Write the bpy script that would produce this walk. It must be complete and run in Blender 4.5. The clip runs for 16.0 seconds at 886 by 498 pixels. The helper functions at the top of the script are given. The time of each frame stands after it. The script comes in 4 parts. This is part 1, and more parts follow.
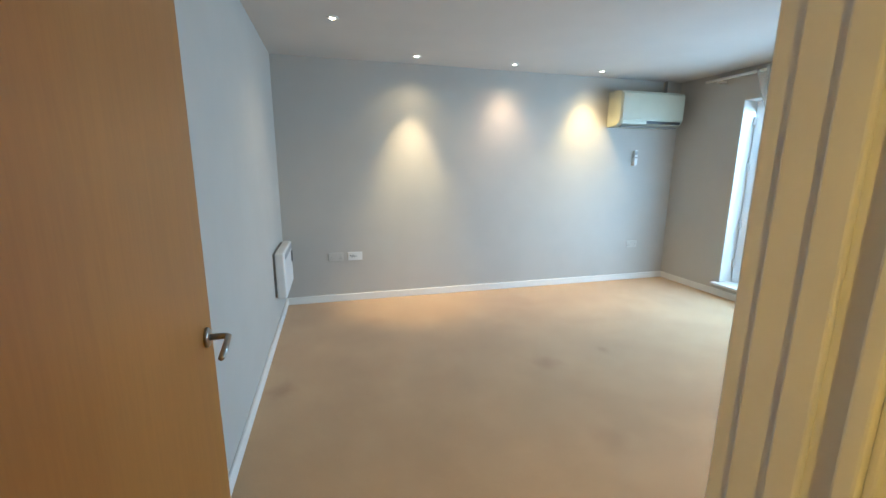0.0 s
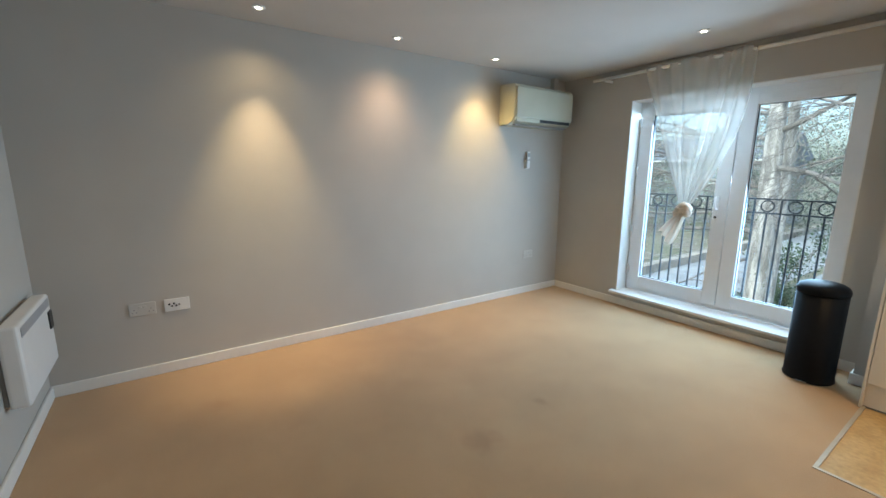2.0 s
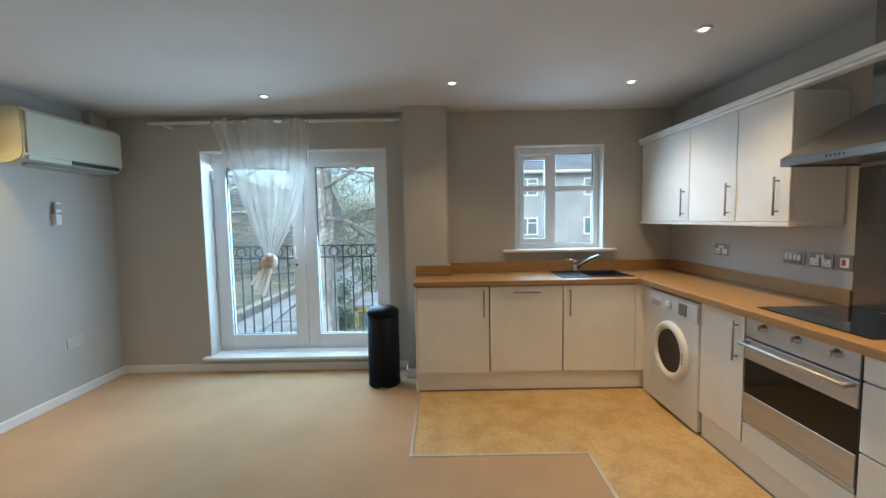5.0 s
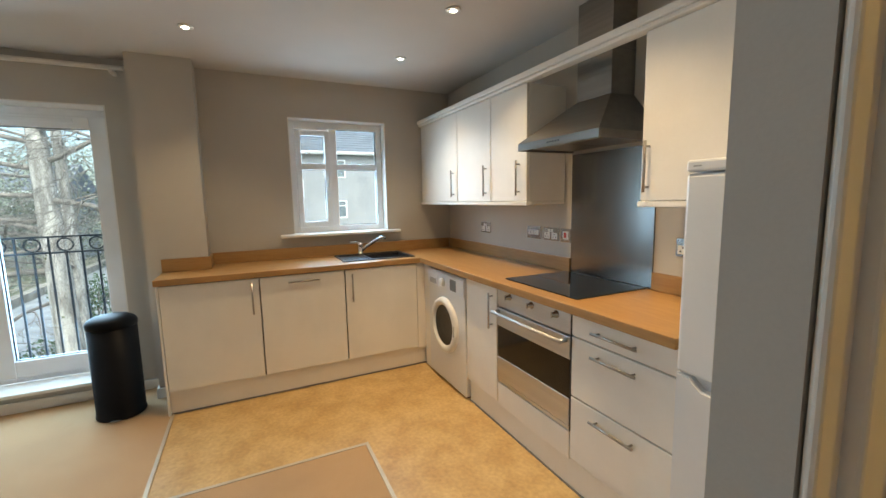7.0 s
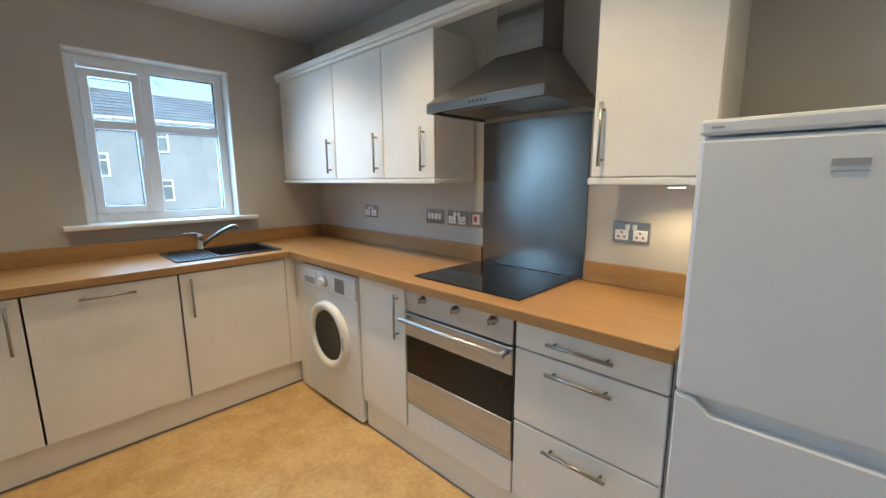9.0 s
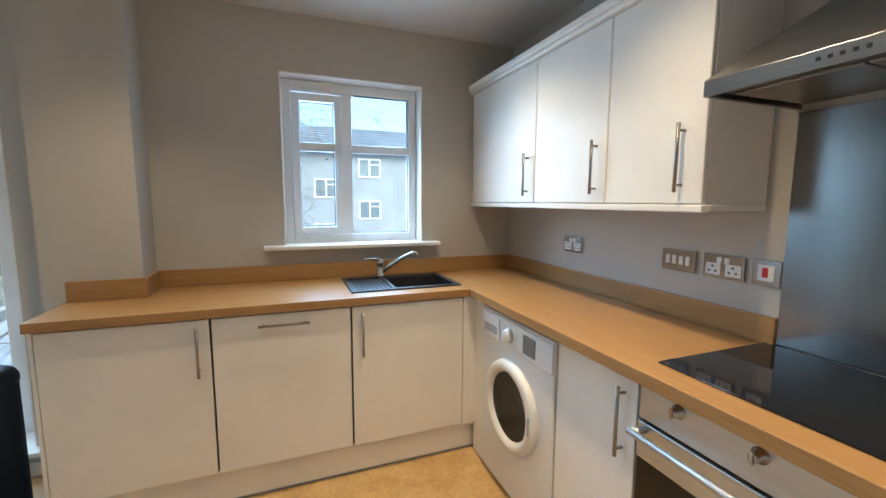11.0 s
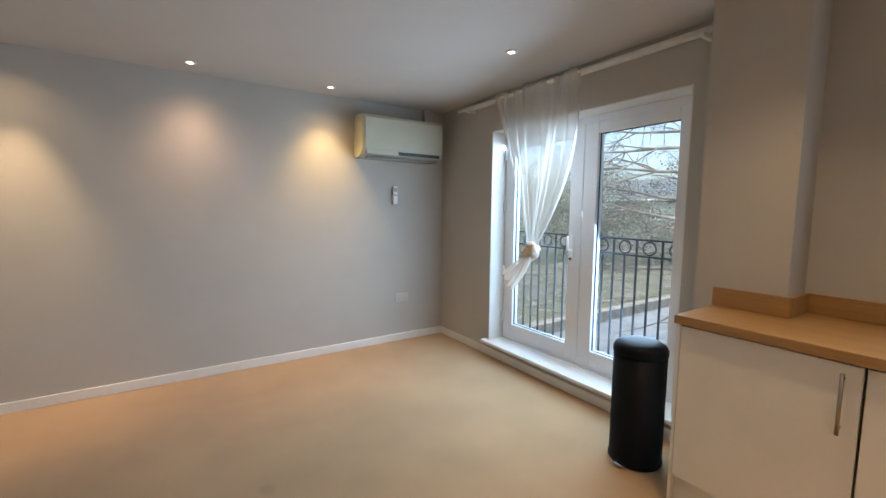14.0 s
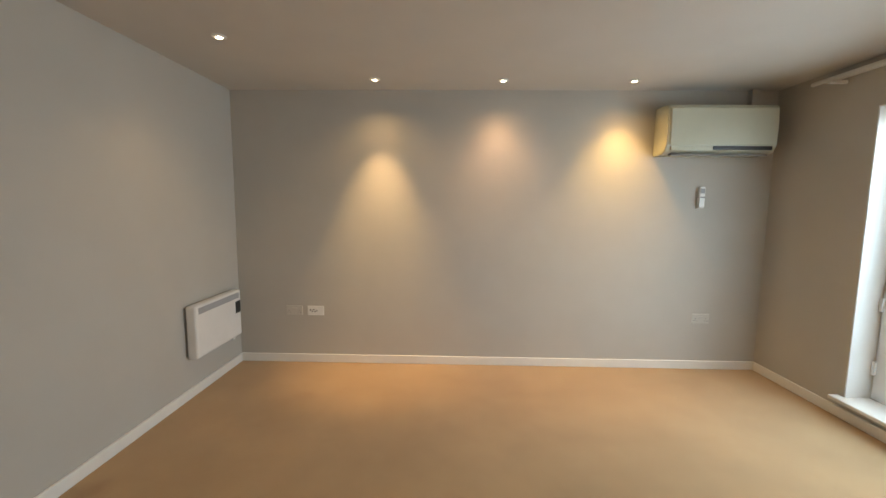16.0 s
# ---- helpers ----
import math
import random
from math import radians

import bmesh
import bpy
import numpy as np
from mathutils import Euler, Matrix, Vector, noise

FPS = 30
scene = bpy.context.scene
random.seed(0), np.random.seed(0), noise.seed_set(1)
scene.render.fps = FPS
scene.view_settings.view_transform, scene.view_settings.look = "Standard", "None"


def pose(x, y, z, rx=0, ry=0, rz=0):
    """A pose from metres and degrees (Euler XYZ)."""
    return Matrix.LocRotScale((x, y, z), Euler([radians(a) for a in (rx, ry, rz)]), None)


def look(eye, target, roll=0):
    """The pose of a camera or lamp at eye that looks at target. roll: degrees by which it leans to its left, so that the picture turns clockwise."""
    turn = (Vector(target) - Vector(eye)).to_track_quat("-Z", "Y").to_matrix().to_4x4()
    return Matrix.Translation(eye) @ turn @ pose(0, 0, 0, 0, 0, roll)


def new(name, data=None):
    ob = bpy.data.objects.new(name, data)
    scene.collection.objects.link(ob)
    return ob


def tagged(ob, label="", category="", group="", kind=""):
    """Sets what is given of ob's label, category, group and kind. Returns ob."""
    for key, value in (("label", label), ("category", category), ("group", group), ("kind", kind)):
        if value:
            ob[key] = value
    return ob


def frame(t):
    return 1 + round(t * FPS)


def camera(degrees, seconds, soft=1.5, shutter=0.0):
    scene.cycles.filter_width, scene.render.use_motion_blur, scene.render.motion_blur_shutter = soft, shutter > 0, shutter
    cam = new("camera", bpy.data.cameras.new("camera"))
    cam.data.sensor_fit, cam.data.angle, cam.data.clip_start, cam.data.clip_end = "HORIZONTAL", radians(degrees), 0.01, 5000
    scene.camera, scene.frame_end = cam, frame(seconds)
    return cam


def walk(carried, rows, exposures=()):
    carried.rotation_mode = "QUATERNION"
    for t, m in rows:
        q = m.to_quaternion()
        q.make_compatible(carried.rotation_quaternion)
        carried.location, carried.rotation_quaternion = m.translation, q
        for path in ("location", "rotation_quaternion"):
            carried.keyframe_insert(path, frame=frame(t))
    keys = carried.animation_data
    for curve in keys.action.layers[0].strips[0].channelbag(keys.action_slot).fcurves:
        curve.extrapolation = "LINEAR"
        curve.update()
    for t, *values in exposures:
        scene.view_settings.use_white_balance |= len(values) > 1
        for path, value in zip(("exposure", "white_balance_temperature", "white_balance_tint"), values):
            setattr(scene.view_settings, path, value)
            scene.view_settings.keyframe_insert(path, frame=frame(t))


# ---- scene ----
cam = camera(94.9, 16.0)
METRES, EYE, TILT, LEAN, TURN = 3.55, 1.33, 0.0, 0.0, -20.3
PATH = [
    (0, (-0.019, -0.2, 1.381), (0.496, 1.692, 0.986), 0.3),
    (0.5, (0.04, 0.106, 1.365), (0.737, 1.932, 0.943), 0.2),
    (1, (0.084, 0.359, 1.356), (0.93, 2.117, 0.915), 0.1),
    (1.5, (0.11, 0.598, 1.367), (1.085, 2.291, 0.939), 0.2),
    (2, (0.179, 0.779, 1.375), (1.289, 2.4, 1.001), 0.3),
    (2.5, (0.218, 0.933, 1.41), (1.504, 2.437, 1.119), 0.3),
    (3, (0.23, 1.052, 1.398), (1.716, 2.377, 1.203), 0.1),
    (3.5, (0.24, 1.123, 1.391), (1.933, 2.179, 1.25), -0.0),
    (4, (0.255, 1.099, 1.398), (2.119, 1.813, 1.274), -0.3),
    (4.5, (0.26, 1.043, 1.405), (2.226, 1.385, 1.276), -0.6),
    (5, (0.282, 0.975, 1.407), (2.277, 0.973, 1.26), -1.0),
    (5.2, (0.301, 0.933, 1.403), (2.292, 0.818, 1.251), -1.1),
    (7.3, (0.532, 0.639, 1.377), (2.244, -0.358, 1.098), -1.2),
    (7.4, (0.57, 0.635, 1.372), (2.249, -0.412, 1.081), -1.2),
    (7.5, (0.62, 0.63, 1.369), (2.26, -0.474, 1.066), -1.1),
    (8, (0.805, 0.591, 1.366), (2.24, -0.756, 1.013), -1.2),
    (8.2, (0.856, 0.599, 1.36), (2.209, -0.83, 1.002), -0.5),
    (10.3, (1.353, 0.316, 1.356), (2.976, -0.827, 1.113), 0.3),
    (10.4, (1.392, 0.303, 1.363), (3.051, -0.786, 1.117), 0.2),
    (10.5, (1.433, 0.308, 1.366), (3.121, -0.737, 1.124), 0.3),
    (11, (1.583, 0.287, 1.362), (3.437, -0.426, 1.131), 0.3),
    (11.5, (1.664, 0.282, 1.366), (3.626, -0.037, 1.138), 0.8),
    (12, (1.717, 0.24, 1.371), (3.698, 0.394, 1.149), 1.0),
    (12.5, (1.761, 0.264, 1.359), (3.663, 0.848, 1.158), 1.1),
    (13, (1.73, 0.261, 1.377), (3.444, 1.27, 1.17), 0.9),
    (13.5, (1.669, 0.281, 1.388), (3.111, 1.652, 1.182), 0.6),
    (14, (1.643, 0.293, 1.367), (2.734, 1.958, 1.172), 0.5),
    (14.5, (1.566, 0.342, 1.399), (2.296, 2.192, 1.187), 0.5),
    (15, (1.483, 0.416, 1.437), (1.891, 2.361, 1.212), 0.5),
    (15.5, (1.418, 0.463, 1.43), (1.576, 2.445, 1.208), 0.4),
    (16, (1.401, 0.486, 1.425), (1.352, 2.474, 1.207), 0.5),
]
EXPOSURES = [
    (0, 2.57, 5900, 2), (0.5, 1.97, 6500, 7), (1.5, 1.97, 6600, 7), (3.5, 1.92, 6900, 7), (5, 1.77, 6450, 6), (7.5, 2.05, 7350, 8), (8.2, 2.0, 6250, 5),
    (10.5, 1.98, 6000, 6), (11.0, 2.18, 6100, 6), (11.6, 1.98, 6450, 9), (12.5, 1.72, 6900, 13), (13.5, 1.75, 6950, 16), (14.5, 1.79, 7700, 16), (15, 1.77, 8450, 16), (16, 1.95, 8950, 15)]
walk(cam, [(t, look(eye, target, roll)) for t, eye, target, roll in PATH], EXPOSURES)

# ---- light and air ----
world = bpy.data.worlds.new("sky")
scene.world = world
world.use_nodes = True
wn = world.node_tree
sky = wn.nodes.new("ShaderNodeTexSky")
sky.sky_type, sky.sun_disc = "NISHITA", False
sky.sun_elevation, sky.sun_rotation = radians(50), radians(270)
sky.air_density, sky.dust_density, sky.ozone_density = 1.0, 4.0, 0.6
wn.links.new(sky.outputs[0], wn.nodes["Background"].inputs[0])
wn.nodes["Background"].inputs[1].default_value = 0.13

sun = new("sun", bpy.data.lights.new("sun", "SUN"))
sun.data.energy, sun.data.angle, sun.data.color = 0.22, radians(40), (1, 0.97, 0.93)
sun.matrix_world = look((-34, 0, 40), (0, 0, 0))

LAMPS = [  # x, y, watts, cone degrees, blend, lean towards the north wall, colour
    (0.787, 3.711, 30, 54, 0.9, 7, (1.0, 0.74, 0.42)),
    (1.773, 3.737, 7, 84, 1.0, 6, (1.0, 0.68, 0.45)),
    (2.771, 3.743, 20, 80, 1.0, 7, (1.0, 0.70, 0.30)),
    (0.042, 2.911, 4.5, 120, 1.0, 0, (1.0, 0.76, 0.48)),
    (3.488, 2.327, 6, 100, 1.0, 0, (1.0, 0.78, 0.52)),
    (3.258, 0.888, 12, 108, 1.0, 0, (1.0, 0.75, 0.47)),
    (3.289, -0.406, 16, 108, 1.0, 0, (1.0, 0.75, 0.47)),
    (2.479, -0.406, 16, 108, 1.0, 0, (1.0, 0.75, 0.47)),
    (1.67, -0.406, 17, 108, 1.0, 0, (1.0, 0.75, 0.47)),
    # unseen downlight added to continue the row and warm the fridge wall
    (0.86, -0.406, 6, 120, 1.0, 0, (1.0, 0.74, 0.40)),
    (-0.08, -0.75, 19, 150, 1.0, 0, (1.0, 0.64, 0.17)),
]
CEIL = 2.375
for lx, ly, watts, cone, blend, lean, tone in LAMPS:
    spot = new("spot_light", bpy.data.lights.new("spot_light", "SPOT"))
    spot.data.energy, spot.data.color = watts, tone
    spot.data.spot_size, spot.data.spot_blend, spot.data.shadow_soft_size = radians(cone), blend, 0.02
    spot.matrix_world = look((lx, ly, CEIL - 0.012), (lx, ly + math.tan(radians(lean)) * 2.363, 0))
    if lean:  # stray light round the beam of the reflector lamps
        halo = new("spot_light", bpy.data.lights.new("spot_light", "SPOT"))
        halo.data.energy, halo.data.color = 3.5, tone
        halo.data.spot_size, halo.data.spot_blend, halo.data.shadow_soft_size = radians(128), 1.0, 0.02
        halo.matrix_world = look((lx, ly, CEIL - 0.0125), (lx, ly + 0.1, 0))
for cy, cz, wy, wz, watts in ((2.33, 1.11, 1.60, 1.82, 22), (-0.11, 1.585, 0.72, 0.85, 8)):
    day = new("window_daylight", bpy.data.lights.new("window_daylight", "AREA"))
    day.data.shape, day.data.size, day.data.size_y = "RECTANGLE", wy, wz
    day.data.energy, day.data.color = watts, (0.47, 0.72, 1.0)
    day.data.spread = radians(160)
    day.matrix_world = look((4.328, cy, cz), (0, cy + 1.2, cz - 1.8))
under = new("under_cabinet_light", bpy.data.lights.new("under_cabinet_light", "SPOT"))
under.data.energy, under.data.color, under.data.spot_size, under.data.spot_blend = 3.2, (1, 0.72, 0.36), radians(140), 0.7
under.data.shadow_soft_size = 0.03
under.matrix_world = look((1.42, -1.0, 1.325), (1.42, -1.02, 0))

# ---- materials ----


def material(name, colour, rough=0.6, metal=0.0, var=0.06, scale=6.0, fine=140.0, bump=0.06, stretch=(1, 1, 1), second=None, mix=(0.4, 0.6), coat=0.0, rand=0.0):
    """A plain surface with broad stains, fine grain and relief."""
    m = bpy.data.materials.new(name)
    m.use_nodes = True
    t = m.node_tree
    n, l = t.nodes, t.links
    b = n["Principled BSDF"]
    co = n.new("ShaderNodeTexCoord")
    mp = n.new("ShaderNodeMapping")
    mp.inputs["Scale"].default_value = stretch
    l.new(co.outputs["Object"], mp.inputs[0])
    big = n.new("ShaderNodeTexNoise")
    big.inputs["Scale"].default_value, big.inputs["Detail"].default_value = scale, 4
    l.new(mp.outputs[0], big.inputs[0])
    small = n.new("ShaderNodeTexNoise")
    small.inputs["Scale"].default_value, small.inputs["Detail"].default_value = fine, 3
    l.new(mp.outputs[0], small.inputs[0])
    ramp = n.new("ShaderNodeValToRGB")
    ramp.color_ramp.elements[0].position, ramp.color_ramp.elements[1].position = mix
    a = second or tuple(c * (1 - var) for c in colour)
    z = colour if second else tuple(min(1, c * (1 + var)) for c in colour)
    ramp.color_ramp.elements[0].color, ramp.color_ramp.elements[1].color = (*a, 1), (*z, 1)
    l.new(big.outputs[0], ramp.inputs[0])
    over = n.new("ShaderNodeMix")
    over.data_type, over.blend_type = "RGBA", "OVERLAY"
    over.inputs[0].default_value = min(1.0, var * 3)
    l.new(ramp.outputs[0], over.inputs[6])
    l.new(small.outputs[0], over.inputs[7])
    last = over.outputs[2]
    if rand:
        info = n.new("ShaderNodeObjectInfo")
        hsv = n.new("ShaderNodeHueSaturation")
        rng = n.new("ShaderNodeMapRange")
        rng.inputs[3].default_value, rng.inputs[4].default_value = 1 - rand, 1 + rand
        l.new(info.outputs["Random"], rng.inputs[0])
        l.new(rng.outputs[0], hsv.inputs["Value"])
        l.new(last, hsv.inputs["Color"])
        last = hsv.outputs[0]
    l.new(last, b.inputs["Base Color"])
    b.inputs["Roughness"].default_value, b.inputs["Metallic"].default_value = rough, metal
    b.inputs["Coat Weight"].default_value = coat
    b.inputs["Coat Roughness"].default_value = 0.12
    if bump:
        bp = n.new("ShaderNodeBump")
        bp.inputs["Strength"].default_value, bp.inputs["Distance"].default_value = bump, 0.004
        l.new(small.outputs[0], bp.inputs["Height"])
        l.new(bp.outputs[0], b.inputs["Normal"])
    return m


def glass_material():
    m = bpy.data.materials.new("clear_glass")
    m.use_nodes = True
    n, l = m.node_tree.nodes, m.node_tree.links
    n.remove(n["Principled BSDF"])
    tr, gl, lw, pw, fr, mx = (n.new("ShaderNode" + k) for k in ("BsdfTransparent", "BsdfGlossy", "LayerWeight", "Math", "MapRange", "MixShader"))
    tr.inputs[0].default_value = (0.84, 0.94, 0.99, 1)
    gl.inputs["Roughness"].default_value = 0.01
    pw.operation = "POWER"
    pw.inputs[1].default_value = 4
    lw.inputs["Blend"].default_value = 0.5
    fr.inputs[3].default_value, fr.inputs[4].default_value = 0.035, 0.9
    l.new(lw.outputs["Facing"], pw.inputs[0])
    l.new(pw.outputs[0], fr.inputs[0])
    l.new(fr.outputs[0], mx.inputs[0])
    l.new(tr.outputs[0], mx.inputs[1])
    l.new(gl.outputs[0], mx.inputs[2])
    l.new(mx.outputs[0], n["Material Output"].inputs[0])
    return m


def voile_material(name, thin, thick, tone):
    """Sheer cloth: share of threads, thinnest and thickest."""
    m = bpy.data.materials.new(name)
    m.use_nodes = True
    n, l = m.node_tree.nodes, m.node_tree.links
    n.remove(n["Principled BSDF"])
    tr, df, tl, m1, m2 = (n.new("ShaderNode" + k) for k in ("BsdfTransparent", "BsdfDiffuse", "BsdfTranslucent", "MixShader", "MixShader"))
    df.inputs[0].default_value = (*tone, 1)
    tl.inputs[0].default_value = (*tone, 1)
    co, wv, rg = (n.new("ShaderNode" + k) for k in ("TexCoord", "TexNoise", "MapRange"))
    wv.inputs["Scale"].default_value = 350
    l.new(co.outputs["Object"], wv.inputs[0])
    rg.inputs[3].default_value, rg.inputs[4].default_value = thin, thick
    l.new(wv.outputs[0], rg.inputs[0])
    m1.inputs[0].default_value = 0.14
    l.new(df.outputs[0], m1.inputs[1])
    l.new(tl.outputs[0], m1.inputs[2])
    l.new(rg.outputs[0], m2.inputs[0])
    l.new(tr.outputs[0], m2.inputs[1])
    l.new(m1.outputs[0], m2.inputs[2])
    l.new(m2.outputs[0], n["Material Output"].inputs[0])
    return m


def glow_material(name, colour, power):
    m = bpy.data.materials.new(name)
    m.use_nodes = True
    b = m.node_tree.nodes["Principled BSDF"]
    b.inputs["Emission Color"].default_value, b.inputs["Emission Strength"].default_value = (*colour, 1), power
    return m


def vinyl_material():
    """Mottled stone-look sheet vinyl, cream with ochre clouds."""
    m = material("mottled_cream_vinyl", (0.57, 0.385, 0.17), 0.42, 0, 0.10, 6.5, 45, 0.04, second=(0.47, 0.295, 0.115), mix=(0.36, 0.62))
    return m


def wood_material(name, light, dark, along):
    """Laminate with beech grain running along one axis (0: x, 1: y)."""
    m = bpy.data.materials.new(name)
    m.use_nodes = True
    n, l = m.node_tree.nodes, m.node_tree.links
    b = n["Principled BSDF"]
    co, mp, big, small, mixer, ramp, bp = (n.new("ShaderNode" + k) for k in ("TexCoord", "Mapping", "TexNoise", "TexNoise", "Math", "ValToRGB", "Bump"))
    mp.inputs["Scale"].default_value = tuple(1.2 if i == along else 14 for i in range(3))
    l.new(co.outputs["Object"], mp.inputs[0])
    big.inputs["Scale"].default_value, big.inputs["Detail"].default_value, big.inputs["Distortion"].default_value = 1.6, 5, 0.8
    small.inputs["Scale"].default_value, small.inputs["Detail"].default_value = 9, 4
    l.new(mp.outputs[0], big.inputs[0])
    l.new(mp.outputs[0], small.inputs[0])
    mixer.operation = "ADD"
    l.new(big.outputs[0], mixer.inputs[0])
    l.new(small.outputs[0], mixer.inputs[1])
    ramp.color_ramp.elements[0].position, ramp.color_ramp.elements[1].position = 0.75, 1.25
    ramp.color_ramp.elements[0].color, ramp.color_ramp.elements[1].color = (*dark, 1), (*light, 1)
    half = n.new("ShaderNodeMapRange")
    half.inputs[2].default_value = 2.0
    l.new(mixer.outputs[0], half.inputs[0])
    ramp.color_ramp.elements[0].position, ramp.color_ramp.elements[1].position = 0.38, 0.62
    l.new(half.outputs[0], ramp.inputs[0])
    l.new(ramp.outputs[0], b.inputs["Base Color"])
    b.inputs["Roughness"].default_value = 0.38
    bp.inputs["Strength"].default_value, bp.inputs["Distance"].default_value = 0.04, 0.002
    l.new(small.outputs[0], bp.inputs["Height"])
    l.new(bp.outputs[0], b.inputs["Normal"])
    return m


STAINS = [(1.42, 2.22, 0.13, 0.4), (-0.38, 2.31, 0.11, 0.35), (1.31, 1.39, 0.13, 0.22), (0.33, 3.36, 0.12, 0.18), (1.95, 2.3, 0.05, 0.3)]


def carpet_material():
    m = material("beige_carpet", (0.47, 0.305, 0.165), 0.95, 0, 0.075, 2.6, 420, 0.5, mix=(0.3, 0.7))
    n, l = m.node_tree.nodes, m.node_tree.links
    b = n["Principled BSDF"]
    b.inputs["Sheen Weight"].default_value = 0.25
    b.inputs["Specular IOR Level"].default_value = 0.1
    # worn dark marks trodden into the pile: plan position and size
    co, wob = n.new("ShaderNodeNewGeometry"), n.new("ShaderNodeTexNoise")
    wob.inputs["Scale"].default_value = 9
    l.new(co.outputs["Position"], wob.inputs[0])
    bend = n.new("ShaderNodeVectorMath")
    bend.operation = "MULTIPLY_ADD"
    bend.inputs[1].default_value = (0.14, 0.14, 0)
    l.new(wob.outputs["Color"], bend.inputs[0])
    l.new(co.outputs["Position"], bend.inputs[2])
    last = b.inputs["Base Color"].links[0].from_socket
    for x, y, r, k in STAINS:
        far, rng_, mixc = n.new("ShaderNodeVectorMath"), n.new("ShaderNodeMapRange"), n.new("ShaderNodeMix")
        far.operation = "DISTANCE"
        far.inputs[1].default_value = (x + 0.07, y + 0.07, 0)
        l.new(bend.outputs[0], far.inputs[0])
        rng_.inputs[1].default_value, rng_.inputs[2].default_value = r * 0.25, r
        rng_.inputs[3].default_value, rng_.inputs[4].default_value = k, 0.0
        l.new(far.outputs["Value"], rng_.inputs[0])
        mixc.data_type, mixc.blend_type = "RGBA", "MULTIPLY"
        mixc.inputs[7].default_value = (0.55, 0.42, 0.36, 1)
        l.new(rng_.outputs[0], mixc.inputs[0])
        l.new(last, mixc.inputs[6])
        last = mixc.outputs[2]
    l.new(last, b.inputs["Base Color"])
    return m


M_wall = material("grey_wall_paint", (0.485, 0.46, 0.42), 0.85, 0, 0.015, 3, 260, 0.05)
M_ceil = material("white_ceiling_paint", (0.58, 0.555, 0.525), 0.9, 0, 0.012, 3, 240, 0.04)
M_white = material("white_gloss_paint", (0.78, 0.76, 0.72), 0.4, 0, 0.02, 5, 120, 0.03)
M_upvc = material("white_upvc", (0.80, 0.81, 0.82), 0.3, 0, 0.015, 6, 90, 0.0)
M_gasket = material("black_rubber_gasket", (0.03, 0.03, 0.035), 0.6, 0, 0.1)
M_carpet = carpet_material()
M_vinyl = vinyl_material()
M_oak_x = wood_material("beech_laminate_long_x", (0.40, 0.228, 0.088), (0.335, 0.178, 0.064), 0)
M_oak_y = wood_material("beech_laminate_long_y", (0.40, 0.228, 0.088), (0.335, 0.178, 0.064), 1)
M_door = wood_material("orange_veneer", (0.35, 0.145, 0.024), (0.315, 0.126, 0.02), 2)
M_cream = material("cream_cabinet_board", (0.82, 0.79, 0.735), 0.4, 0, 0.02, 4, 80, 0.01)
# dark oven carcass, and the painted shade in door and drawer gaps
M_shadow = material("dark_carcass_and_gap_shade", (0.08, 0.07, 0.06), 0.8, 0, 0.1)
M_steel = material("brushed_steel", (0.30, 0.285, 0.265), 0.30, 1.0, 0.05, 3, 90, 0.03, stretch=(0.4, 6, 14))
M_oven_steel = material("bright_brushed_steel", (0.56, 0.56, 0.56), 0.40, 1.0, 0.05, 3, 90, 0.03, stretch=(0.4, 6, 14))
M_splash = material("brushed_steel_sheet", (0.235, 0.235, 0.23), 0.22, 1.0, 0.05, 1.2, 18, 0.03, stretch=(4, 1, 0.25))
brushed = M_splash.node_tree.nodes["Principled BSDF"]
brushed.inputs["Anisotropic"].default_value, brushed.inputs["Anisotropic Rotation"].default_value = 0.5, 0.25
M_chrome = material("polished_chrome", (0.46, 0.46, 0.46), 0.2, 1.0, 0.02, bump=0)
M_strip = material("worn_aluminium", (0.52, 0.46, 0.36), 0.5, 0.5, 0.06, bump=0)
M_tap = material("bright_chrome", (0.68, 0.68, 0.67), 0.18, 1.0, 0.02, bump=0)
M_nickel = material("satin_nickel", (0.36, 0.335, 0.30), 0.3, 1.0, 0.04, bump=0)
M_black_glass = material("black_ceramic_glass", (0.012, 0.012, 0.014), 0.05, 0, 0.1, bump=0)
M_oven_glass = material("smoked_oven_glass", (0.014, 0.012, 0.01), 0.1, 0, 0.1, bump=0)
M_oven_glass.node_tree.nodes["Principled BSDF"].inputs["Specular IOR Level"].default_value = 0.35
M_sink = material("black_composite", (0.022, 0.022, 0.025), 0.45, 0, 0.2, 8, 500, 0.15)
M_bin = material("black_painted_steel", (0.006, 0.006, 0.007), 0.42, 0, 0.1, bump=0.01)
M_bin.node_tree.nodes["Principled BSDF"].inputs["Specular IOR Level"].default_value = 0.1
M_appl = material("white_enamel", (0.74, 0.755, 0.775), 0.3, 0, 0.012, 4, 90, 0.015)
M_applgrey = material("pale_grey_plastic", (0.38, 0.39, 0.41), 0.4, 0, 0.03)
M_plastic = material("white_plastic", (0.76, 0.755, 0.74), 0.35, 0, 0.015, bump=0)
M_yellowed = material("ivory_plastic", (0.52, 0.515, 0.41), 0.25, 0, 0.02, bump=0, coat=0.3)
M_socket = material("painted_over_plastic", (0.54, 0.52, 0.48), 0.6, 0, 0.015, bump=0)
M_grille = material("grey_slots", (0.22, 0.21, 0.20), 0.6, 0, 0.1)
M_dark = material("black_plastic", (0.015, 0.015, 0.016), 0.35, 0, 0.1, bump=0)
M_red = material("red_rocker", (0.5, 0.02, 0.02), 0.4, 0, 0.05)
